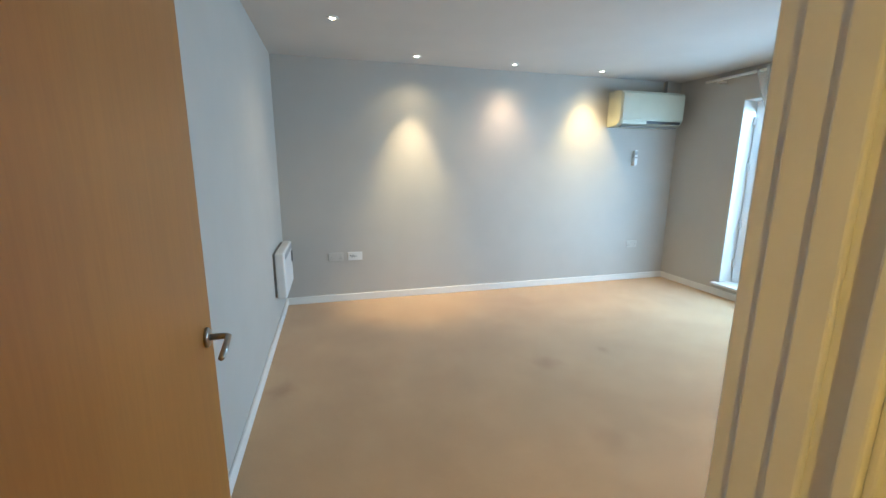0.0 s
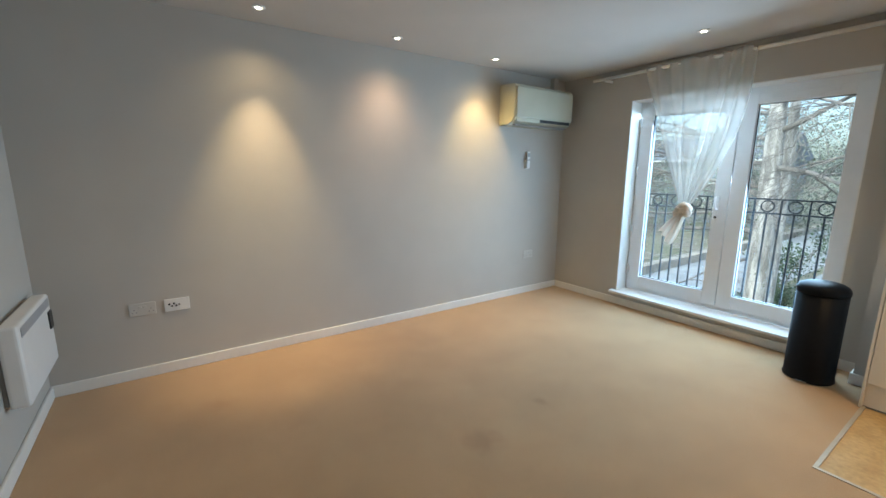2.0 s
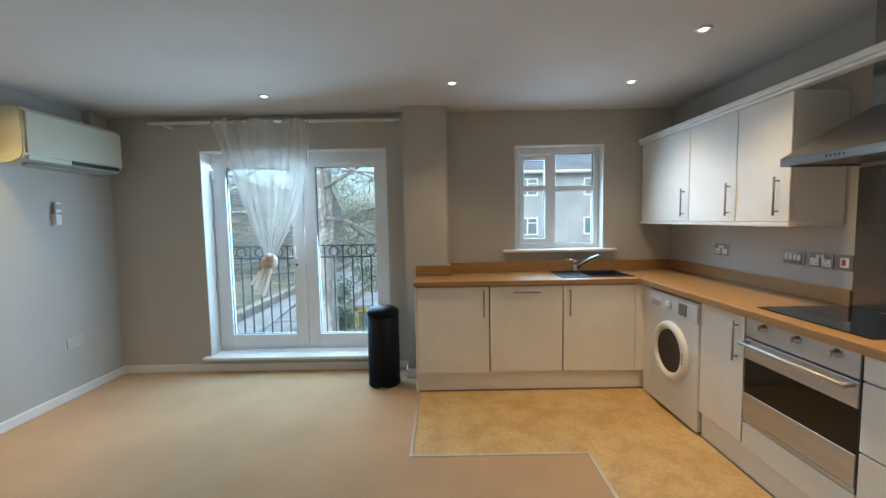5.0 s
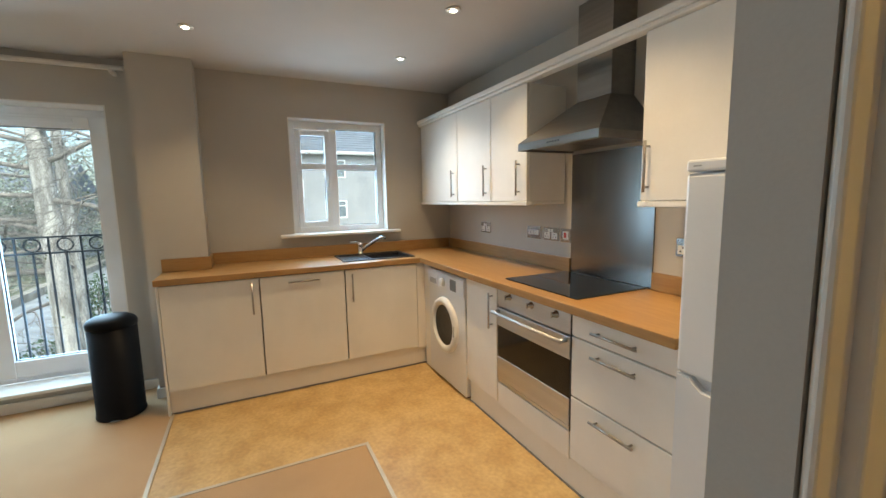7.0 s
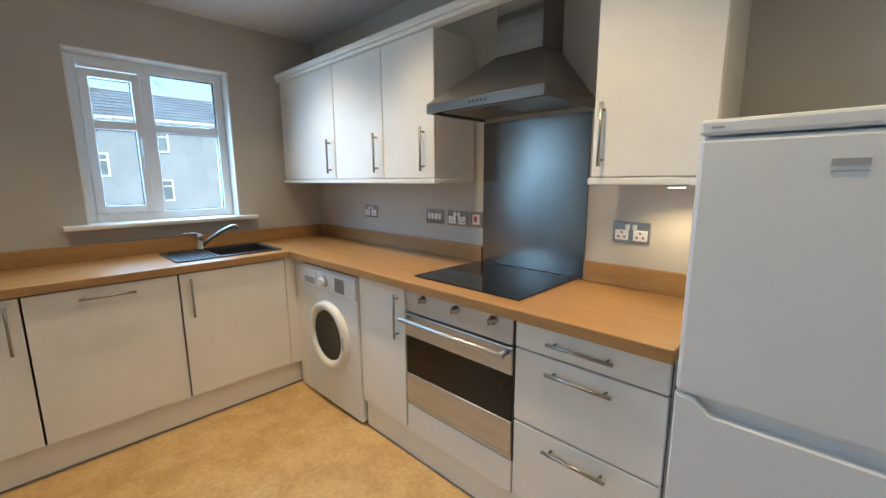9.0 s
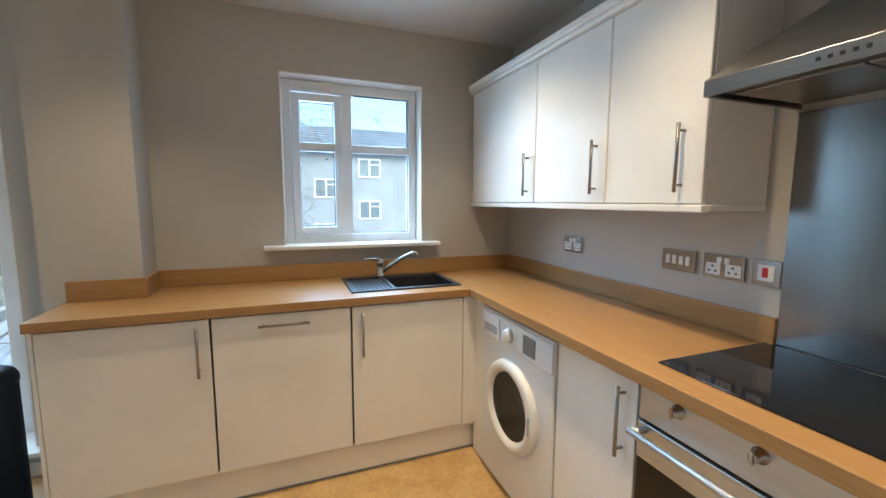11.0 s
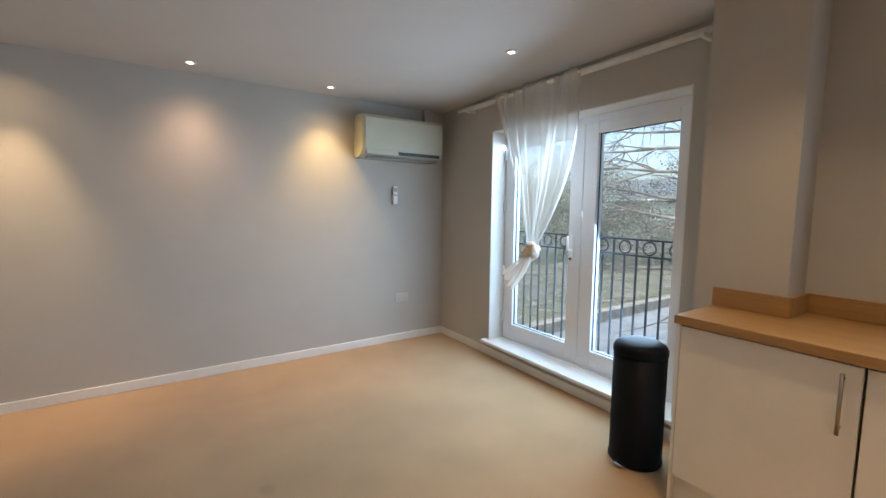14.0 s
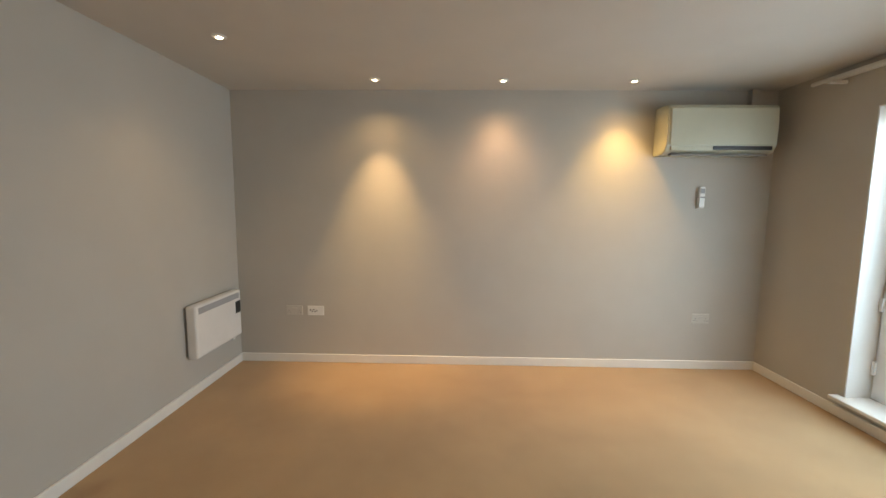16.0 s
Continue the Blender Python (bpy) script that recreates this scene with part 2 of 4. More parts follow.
M_blue = material("blue_sticker", (0.03, 0.22, 0.55), 0.5, 0, 0.05, bump=0)
M_paper = material("white_paper", (0.75, 0.76, 0.78), 0.6, 0, 0.03, bump=0)
M_iron = material("dark_iron", (0.035, 0.045, 0.055), 0.55, 0.2, 0.2, 12, 200, 0.1)
M_glass = glass_material()
M_voile = voile_material("white_voile", 0.25, 0.42, (0.80, 0.78, 0.74))
M_tail = voile_material("bunched_voile", 0.6, 0.85, (0.70, 0.62, 0.53))
M_tie = material("knotted_voile", (0.72, 0.62, 0.52), 0.9, 0, 0.12, 30, 200, 0.3)
M_bulb = glow_material("lit_bulb", (1.0, 0.92, 0.76), 2.5)
M_bark = material("pale_bark", (0.42, 0.40, 0.37), 0.95, 0, 0.35, 3.5, 40, 0.9, stretch=(2.2, 2.2, 0.5))
M_twig = material("grey_twig", (0.24, 0.22, 0.20), 0.95, 0, 0.2)
M_leaf = material("yellow_green_leaf", (0.12, 0.14, 0.085), 0.7, 0, 0.3, 1.5, 12, 0.0, rand=0.15)
M_leafd = material("dark_green_leaf", (0.07, 0.12, 0.06), 0.7, 0, 0.35, 1.2, 12, 0.0)
# pale grey green: distance haze is put into the leaf colour
M_hazed_leaf = material("haze_paled_far_leaf", (0.22, 0.25, 0.205), 0.8, 0, 0.4, 0.25, 4, 0.0)
M_grass = material("winter_grass", (0.15, 0.165, 0.10), 0.95, 0, 0.3, 0.5, 30, 0.3, second=(0.24, 0.22, 0.18), mix=(0.35, 0.65))
M_path = material("grey_concrete", (0.33, 0.355, 0.365), 0.9, 0, 0.12, 1.2, 60, 0.3)
M_kerb = material("buff_stone", (0.36, 0.335, 0.29), 0.9, 0, 0.18, 2, 40, 0.4)
M_facade = material("buff_brick_render", (0.33, 0.34, 0.355), 0.9, 0, 0.08, 0.6, 16, 0.3)
M_roof = material("slate_roof", (0.19, 0.215, 0.25), 0.8, 0, 0.15, 1.0, 12, 0.3)
M_pane = material("dark_window_glass", (0.14, 0.18, 0.21), 0.08, 0, 0.2, bump=0, coat=1)
M_timber = material("yellow_timber", (0.42, 0.33, 0.10), 0.8, 0, 0.15)

# ---- builders ----


def put(ob, parent):
    if parent:
        ob.parent = parent
        ob.matrix_parent_inverse = WORLD[parent.name].inverted()
    WORLD[ob.name] = ob.matrix_basis.copy()
    return ob


WORLD = {}


def from_bm(name, bm, mat, at=(0, 0, 0), parent=None, smooth=False):
    me = bpy.data.meshes.new(name)
    bm.normal_update()
    bm.to_mesh(me)
    bm.free()
    if smooth:
        me.polygons.foreach_set("use_smooth", [True] * len(me.polygons))
    for m in mat if isinstance(mat, (list, tuple)) else [mat]:
        me.materials.append(m)
    ob = new(name, me)
    ob.location = at
    return put(ob, parent)


def add_box(bm, x0, x1, y0, y1, z0, z1, bevel=0.0, seg=2):
    r = bmesh.ops.create_cube(bm, size=1)
    vs = r["verts"]
    for v in vs:
        v.co = Vector((x0 + (v.co.x + 0.5) * (x1 - x0), y0 + (v.co.y + 0.5) * (y1 - y0), z0 + (v.co.z + 0.5) * (z1 - z0)))
    if bevel:
        es = list({e for v in vs for e in v.link_edges})
        bmesh.ops.bevel(bm, geom=es, offset=bevel, segments=seg, profile=0.5, affect="EDGES", clamp_overlap=True)


def box(name, x0, x1, y0, y1, z0, z1, mat, parent=None, bevel=0.002, seg=2):
    cx, cy = (x0 + x1) / 2, (y0 + y1) / 2
    bm = bmesh.new()
    add_box(bm, x0 - cx, x1 - cx, y0 - cy, y1 - cy, 0, z1 - z0, bevel, seg)
    return from_bm(name, bm, mat, (cx, cy, z0), parent)


SINGLE = {"slot", "bracket", "foot", "hinge", "rocker", "insert", "leg", "filter", "buttons", "trickle_vent", "rail", "post", "sticker_print", "badge", "top_print", "outlet", "button", "tile_course"}


def boxes(name, cells, mat, parent=None, bevel=0.0):
    """Several boxes of one part in one mesh, or one by one where they are separate pieces."""
    if parent and name in SINGLE and len(cells) > 1:
        return [boxes(name, [c], mat, parent, bevel) for c in cells][0]
    x, y, z = cells[0][0], cells[0][2], min(c[4] for c in cells)
    bm = bmesh.new()
    for c in cells:
        add_box(bm, c[0] - x, c[1] - x, c[2] - y, c[3] - y, c[4] - z, c[5] - z, bevel)
    return from_bm(name, bm, mat, (x, y, z), parent)


def thing(name, at, label, category, group="", kind=""):
    e = new(name)
    e.location = at
    e.empty_display_size = 0.1
    put(e, None)
    return tagged(e, label, category, group, kind)


def lathe_bm(profile, seg=32):
    """profile: (radius, height) from the bottom up, turned about z."""
    bm = bmesh.new()
    rings = []
    for r, h in profile:
        rings.append([bm.verts.new((r * math.cos(2 * math.pi * i / seg), r * math.sin(2 * math.pi * i / seg), h)) for i in range(seg)])
    for a, b in zip(rings, rings[1:]):
        for i in range(seg):
            j = (i + 1) % seg
            bm.faces.new((a[i], a[j], b[j], b[i]))
    bm.faces.new(rings[0][::-1])
    bm.faces.new(rings[-1])
    return bm


def lathe(name, profile, mat, at, parent=None, turn=None, seg=32, smooth=True):
    bm = lathe_bm(profile, seg)
    if turn:
        bmesh.ops.transform(bm, matrix=turn, verts=bm.verts)
    return from_bm(name, bm, mat, at, parent, smooth)


def tube_bm(bm, pts, radii, seg=10):
    """A round bar through points."""
    rings = []
    pts = [Vector(p) for p in pts]
    for i, p in enumerate(pts):
        d = (pts[min(i + 1, len(pts) - 1)] - pts[max(i - 1, 0)]).normalized()
        u = d.cross(Vector((0, 0, 1)) if abs(d.z) < 0.9 else Vector((1, 0, 0))).normalized()
        w = d.cross(u)
        r = radii[i] if isinstance(radii, (list, tuple)) else radii
        rings.append([bm.verts.new(p + r * (math.cos(2 * math.pi * k / seg) * u + math.sin(2 * math.pi * k / seg) * w)) for k in range(seg)])
    for a, b in zip(rings, rings[1:]):
        for k in range(seg):
            j = (k + 1) % seg
            bm.faces.new((a[k], b[k], b[j], a[j]))
    bm.faces.new(rings[0])
    bm.faces.new(rings[-1][::-1])


def tube(name, pts, r, mat, parent=None, seg=10):
    o = Vector(pts[0])
    bm = bmesh.new()
    tube_bm(bm, [Vector(p) - o for p in pts], r, seg)
    bmesh.ops.recalc_face_normals(bm, faces=bm.faces)
    return from_bm(name, bm, mat, o, parent, True)


def wall(name, cells):
    return tagged(boxes(name, cells, M_wall), "plain matt grey painted plaster wall", "wall", kind="structure")


# ---- the large structure ----
WX0, WX1, WY0, WY1 = -0.507, 4.06, -1.16, 4.01
T = 0.30  # outer wall
wall("wall_north", [(WX0 - 0.1, WX1 + T, WY1, WY1 + 0.2, 0, CEIL)])
wall("wall_west", [(WX0 - 0.1, WX0, -1.9, WY1, 0, CEIL)])
wall("wall_south", [(0.665, WX1 + T, WY0 - 0.2, WY0, 0, CEIL)])
wall("wall_east", [
    (WX1, WX1 + T, 3.188, WY1, 0, CEIL), (WX1, WX1 + T, 1.477, 3.188, 2.066, CEIL), (WX1, WX1 + T, 1.477, 3.188, 0, 0.122),
    (WX1, WX1 + T, 0.301, 1.477, 0, CEIL), (WX1, WX1 + T, -0.522, 0.301, 2.068, CEIL), (WX1, WX1 + T, -0.522, 0.301, 0, 1.085),
    (WX1, WX1 + T, WY0, -0.522, 0, CEIL)])
wall("wall_pier", [(3.846, WX1, 0.925, 1.302, 0, CEIL)])
wall("wall_partition", [(0.60, 0.668, -1.9, 0.275, 0, CEIL)])
wall("wall_entry", [(WX0, -0.36, 0.10, 0.22, 0, CEIL), (-0.36, 0.60, 0.10, 0.22, 2.07, CEIL)])
wall("wall_hall", [(WX0, 0.60, -2.0, -1.9, 0, CEIL)])
tagged(box("ceiling", WX0 - 0.1, WX1 + T, -2.0, WY1 + 0.2, CEIL, CEIL + 0.15, M_ceil, bevel=0), "white painted flat ceiling", "ceiling", kind="structure")
tagged(boxes("floor", [(WX0, 2.61, 0.125, WY1, -0.12, 0.0), (2.61, WX1, 1.185, WY1, -0.12, 0.0), (WX0, 0.60, -1.9, 0.125, -0.12, 0.0)], M_carpet), "beige cut-pile carpet with faint stains", "carpet", kind="structure")
tagged(boxes("floor_kitchen", [(0.60, WX1, WY0, 0.125, -0.12, -0.004), (2.61, WX1, 0.125, 1.185, -0.12, -0.004)], M_vinyl), "mottled cream and ochre sheet vinyl floor", "floor", kind="structure")
strip = boxes("threshold_strip", [(2.600, 2.620, 0.115, 1.195, -0.004, 0.004), (2.620, 3.53, 1.175, 1.195, -0.004, 0.004), (0.67, 2.600, 0.115, 0.135, -0.004, 0.004)], M_strip, bevel=0.0015)
tagged(strip, "thin metal strip between carpet and vinyl", "floor strip", kind="structure")


def skirting(name, cells):
    return tagged(boxes(name, cells, M_white, bevel=0.005), "white gloss painted skirting board", "skirting board", kind="structure")


SK = 0.075
skirting("baseboard_north", [(WX0, WX1, WY1 - 0.016, WY1 - 0.0005, 0, SK)])
skirting("baseboard_west", [(WX0 + 0.0005, WX0 + 0.016, 0.29, WY1 - 0.018, 0, SK)])
skirting("baseboard_east", [(WX1 - 0.016, WX1 - 0.0005, 1.32, WY1 - 0.018, 0, SK)])
skirting("baseboard_pier", [(3.84, WX1 - 0.018, 1.3025, 1.318, 0, SK), (3.83, 3.8455, 1.215, 1.318, 0, SK)])
boardf = box("sill_french_window", 3.995, 4.23, 1.43, 3.235, 0.1225, 0.149, M_white, bevel=0.006)
tagged(boardf, "white gloss window board under the french doors", "window sill", kind="structure")
boardk = box("sill_kitchen_window", 3.992, 4.17, -0.625, 0.41, 1.0855, 1.111, M_white, bevel=0.007)
tagged(boardk, "white gloss window board over the worktop", "window sill", kind="structure")
reveal = boxes("trim_reveal", [
    (4.0625, 4.36, 3.180, 3.1875, 0.149, 2.058), (4.0625, 4.36, 1.4775, 1.485, 0.149, 2.058), (4.0625, 4.36, 1.4775, 3.1875, 2.058, 2.0655),
    (4.0625, 4.36, 0.293, 0.3005, 1.111, 2.060), (4.0625, 4.36, -0.5215, -0.514, 1.111, 2.060), (4.0625, 4.36, -0.5215, 0.3005, 2.060, 2.0675)], M_white)
tagged(reveal, "white painted window reveals", "window reveal", kind="structure")

# ---- windows ----


def pane_frame(name, y0, y1, z0, z1, w, x0, x1, parent, wb=None, wt=None, mat=None):
    """A mitred rectangular frame facing west: outside size, profile width and depth."""
    wb, wt = wb or w, wt or w
    return boxes(name, [(x0, x1, y0, y0 + w, z0, z1), (x0, x1, y1 - w, y1, z0, z1), (x0, x1, y0 + w, y1 - w, z0, z0 + wb), (x0, x1, y0 + w, y1 - w, z1 - wt, z1)], mat or M_upvc, parent, 0.004)


def glass(y0, y1, z0, z1, x, parent):
    g = box("glass_pane", x, x + 0.02, y0, y1, z0, z1, M_glass, parent, 0)
    g.visible_shadow = False
    pane_frame("gasket", y0 - 0.002, y1 + 0.002, z0 - 0.002, z1 + 0.002, 0.007, x - 0.006, x + 0.005, parent, mat=M_gasket)


fw = thing("window_1", (4.23, 2.33, 0.15), "white plastic glazed french doors, closed", "french doors", kind="structure")
pane_frame("frame", 1.486, 3.179, 0.149, 2.057, 0.034, 4.23, 4.30, fw, 0.035, 0.055)
for y0, y1 in ((2.306, 3.158), (1.500, 2.300)):
    leaf = pane_frame("door_leaf", y0, y1, 0.186, 2.005, 0.115, 4.215, 4.285, fw, 0.118, 0.082)
    glass(y0 + 0.116, y1 - 0.116, 0.305, 1.922, 4.245, fw)
boxes("trickle_vent", [(4.205, 4.2145, 1.70, 2.10, 1.955, 1.985), (4.205, 4.2145, 2.53, 2.93, 1.955, 1.985)], M_upvc, fw, 0.004)
boxes("hinge", [(4.200, 4.23, 3.150, 3.172, z, z + 0.09) for z in (0.32, 0.75, 1.35, 1.82)] + [(4.200, 4.23, 1.488, 1.510, z, z + 0.09) for z in (0.32, 0.75, 1.35, 1.82)], M_upvc, fw, 0.004)
boxes("lock_plate", [(4.206, 4.215, 2.372, 2.402, 0.95, 1.17)], M_upvc, fw, 0.004)
tube("handle", [(4.210, 2.387, 1.06), (4.172, 2.387, 1.06), (4.166, 2.387, 1.065), (4.164, 2.387, 1.17)], 0.0085, M_upvc, fw)
lathe("key_cylinder", [(0.010, 0), (0.010, 0.012)], M_dark, (4.206, 2.387, 0.99), fw, Matrix.Rotation(-math.pi / 2, 4, "Y"), 16)

kw = thing("window_2", (4.2, -0.11, 1.112), "white plastic kitchen casement window, closed", "window", kind="structure")
pane_frame("frame", -0.513, 0.292, 1.1115, 2.059, 0.05, 4.165, 4.23, kw, 0.05, 0.055)
boxes("mullion", [(4.165, 4.23, -0.105, -0.045, 1.162, 2.003)], M_upvc, kw, 0.004)
boxes("transom", [(4.168, 4.228, -0.463, -0.105, 1.655, 1.705)], M_upvc, kw, 0.004)
pane_frame("sash", -0.045, 0.242, 1.162, 1.985, 0.045, 4.152, 4.222, kw)
boxes("sash_bar", [(4.154, 4.22, 0.0, 0.197, 1.655, 1.705)], M_upvc, kw, 0.004)
boxes("trickle_vent", [(4.150, 4.165, -0.03, 0.24, 1.990, 2.006)], M_upvc, kw, 0.003)
for y0, y1, z0, z1 in ((0.0, 0.197, 1.207, 1.655), (0.0, 0.197, 1.705, 1.94), (-0.463, -0.105, 1.162, 1.655), (-0.463, -0.105, 1.705, 2.004)):
    glass(y0, y1, z0, z1, 4.19, kw)
boxes("handle", [(4.135, 4.152, -0.030, -0.012, 1.50, 1.62), (4.122, 4.137, -0.028, -0.014, 1.42, 1.60)], M_upvc, kw, 0.004)

# ---- entrance ----
hinge = Vector((-0.325, 0.2, 0))
swing = math.degrees(math.atan2(0.775, -0.028))
door = thing("door_1", hinge, "orange veneered flush door standing open", "door", kind="structure")
WORLD["door_1"] = Matrix.Translation(hinge)
leafm = box("leaf", 0.0, 0.775, 0.0, 0.038, 0.008, 1.99, M_door, None, 0.002)
parts = [leafm]
parts.append(lathe("rose", [(0.026, 0), (0.026, 0.006), (0.022, 0.009)], M_nickel, (0.713, 0.0, 0.945), None, Matrix.Rotation(math.pi / 2, 4, "X"), 24))
parts.append(tube("lever", [(0.713, 0, 0.945), (0.713, -0.045, 0.945), (0.705, -0.054, 0.945), (0.67, -0.057, 0.944), (0.595, -0.057, 0.935)], [0.009, 0.0085, 0.0085, 0.008, 0.007], M_nickel, None, 12))
parts.append(boxes("latch_plate", [(0.775, 0.7765, 0.008, 0.030, 0.87, 1.02)], M_nickel, None))
for p in parts:
    p.parent = door
    p.matrix_parent_inverse = Matrix.Identity(4)
door.rotation_euler = (0, 0, radians(swing))
frame_d = boxes("trim_door_lining", [
    (0.575, 0.5985, 0.09, 0.23, 0, 2.04), (-0.36, -0.332, 0.09, 0.23, 0, 2.04), (-0.36, 0.5985, 0.09, 0.23, 2.04, 2.0695),
    (0.548, 0.5985, 0.066, 0.0895, 0, 2.1), (0.558, 0.5985, 0.054, 0.066, 0, 2.1), (0.562, 0.5745, 0.13, 0.17, 0, 2.04), (0.588, 0.5985, 0.2305, 0.273, 0, 2.1)], M_white, bevel=0.004)
tagged(frame_d, "cream painted door lining and moulded architrave", "door frame", kind="structure")

# ---- ceiling lamps ----


def downlight(x, y):
    d = thing("downlight", (x, y, CEIL), "lit recessed round ceiling spotlight with white rim", "ceiling light", "recessed ceiling lights")
    lathe("rim", [(0.021, -0.0005), (0.021, -0.006), (0.036, -0.007), (0.041, -0.003), (0.041, -0.0005)], M_plastic, (x, y, CEIL), d)
    lathe("bulb", [(0.019, -0.0065), (0.018, -0.009)], M_bulb, (x, y, CEIL), d)
    return d


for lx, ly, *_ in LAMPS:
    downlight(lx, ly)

# ---- living room ----


def air_conditioner():
    a = thing("air_conditioner", (3.49, 4.0, 1.83), "ivory wall-mounted split air conditioner, switched off", "air conditioner")
    x0, x1 = 3.066, 3.915
    prof = [(4.0095, 1.835), (4.0095, 2.222), (3.90, 2.224), (3.80, 2.212), (3.785, 2.19), (3.778, 2.02), (3.785, 1.90), (3.81, 1.862), (3.88, 1.835)]
    bm = bmesh.new()
    ends = [[bm.verts.new((x - 3.49, y - 4.0, z - 1.83)) for y, z in prof] for x in (x0, x1)]
    n = len(prof)
    for i in range(n):
        bm.faces.new((ends[0][i], ends[0][(i + 1) % n], ends[1][(i + 1) % n], ends[1][i]))
    bm.faces.new(ends[0][::-1])
    bm.faces.new(ends[1])
    bmesh.ops.recalc_face_normals(bm, faces=bm.faces)
    bmesh.ops.bevel(bm, geom=[e for e in bm.edges if abs(e.verts[0].co.x - e.verts[1].co.x) < 0.001], offset=0.008, segments=2, affect="EDGES")
    from_bm("body", bm, M_yellowed, (3.49, 4.0, 1.83), a)
    boxes("front_panel", [(3.085, 3.90, 3.7685, 3.7765, 1.905, 2.185)], M_yellowed, a, 0.004)
    boxes("louvre", [(3.10, 3.88, 3.782, 3.80, 1.862, 1.896)], M_yellowed, a, 0.005)
    boxes("display", [(3.42, 3.875, 3.7765, 3.783, 1.866, 1.897)], M_dark, a, 0.003)
    boxes("outlet", [(3.12, 3.87, 3.82, 3.86, 1.828, 1.842)], M_grille, a)


air_conditioner()
trunk_ac = box("cable_trunking", 3.81, 3.87, 3.955, 4.0095, 2.2245, 2.3745, M_wall, None, 0.003)
tagged(trunk_ac, "grey painted trunking above the air conditioner", "cable trunking")
rc = thing("remote_control", (3.487, 4.0, 1.42), "white remote control in a wall holder", "remote control")
boxes("holder", [(3.458, 3.512, 3.992, 4.0095, 1.41, 1.50)], M_plastic, rc, 0.004)
boxes("handset", [(3.462, 3.508, 3.974, 3.991, 1.415, 1.59)], M_plastic, rc, 0.005)
boxes("screen", [(3.467, 3.503, 3.9715, 3.9745, 1.535, 1.575)], M_applgrey, rc, 0.001)
boxes("buttons", [(3.468 + 0.013 * i, 3.477 + 0.013 * i, 3.9715, 3.9745, 1.498, 1.508) for i in range(3)], M_grille, rc)

he = thing("panel_heater", (-0.46, 3.56, 0.30), "white wall-mounted electric panel heater", "heater")
boxes("back_plate", [(-0.5065, -0.490, 3.262, 3.852, 0.315, 0.675)], M_grille, he, 0.003)
bm = bmesh.new()
add_box(bm, -0.49, -0.415, 3.25, 3.865, 0.30, 0.69, 0.016, 3)
bmesh.ops.translate(bm, verts=bm.verts, vec=(0.46, -3.56, -0.30))
from_bm("casing", bm, M_plastic, (-0.46, 3.56, 0.30), he)
boxes("grille", [(-0.4165, -0.4135, 3.285, 3.83, 0.624, 0.670)] + [(-0.4165, -0.4118, 3.285, 3.83, 0.630 + 0.009 * i, 0.634 + 0.009 * i) for i in range(4)], M_applgrey, he)
boxes("control_panel", [(-0.4165, -0.408, 3.775, 3.845, 0.50, 0.60)], M_dark, he, 0.006)
boxes("cable_outlet", [(-0.48, -0.44, 3.77, 3.80, 0.272, 0.30)], M_plastic, he, 0.004)


def socket_north(x, z, data=False):
    face = M_plastic if data else M_socket
    s = thing("wall_socket", (x, 4.009, z), "blanked double wall socket painted wall grey" if not data else "white aerial and data wall plate", "wall socket", "wall sockets")
    boxes("plate", [(x - 0.073, x + 0.073, 4.0, 4.0095, z - 0.043, z + 0.043)], face, s, 0.003)
    if data:
        for dx, dz, r in ((-0.045, 0.008, 0.007), (-0.03, -0.006, 0.006), (-0.018, 0.01, 0.007), (-0.005, -0.006, 0.006), (0.012, 0.0, 0.005)):
            lathe("port", [(r, 0), (r, 0.004)], M_dark, (x + dx, 4.0005, z + dz), s, Matrix.Rotation(math.pi / 2, 4, "X"), 12)
    else:
        boxes("rocker", [(x - 0.02 + 0.024 * k, x - 0.004 + 0.024 * k, 3.996, 4.001, z + 0.008, z + 0.026) for k in range(2)], face, s, 0.0015)
        boxes("slot", [(x + c + d - 0.003, x + c + d + 0.003, 3.9985, 4.0005, z + e, z + e + 0.006) for c in (-0.045, 0.045) for d, e in ((-0.011, -0.02), (0.011, -0.02), (0, -0.002))], M_grille, s)


socket_north(-0.008, 0.474)
socket_north(0.184, 0.474, True)
socket_north(3.565, 0.452)

# curtain rail and knotted voile
rail = thing("curtain_rail", (3.96, 2.45, 2.28), "cream curtain rail on wall brackets", "curtain rail")
tube("rod", [(3.95, 3.56, 2.292), (3.95, 1.335, 2.292)], 0.014, M_white, rail, 14)
boxes("bracket", [(3.945, 4.0595, y - 0.012, y + 0.012, 2.262, 2.284) for y in (3.42, 1.40)], M_white, rail, 0.003)
boxes("shelf_track", [(4.02, 4.0595, 1.335, 3.56, 2.30, 2.325)], M_white, rail, 0.004)


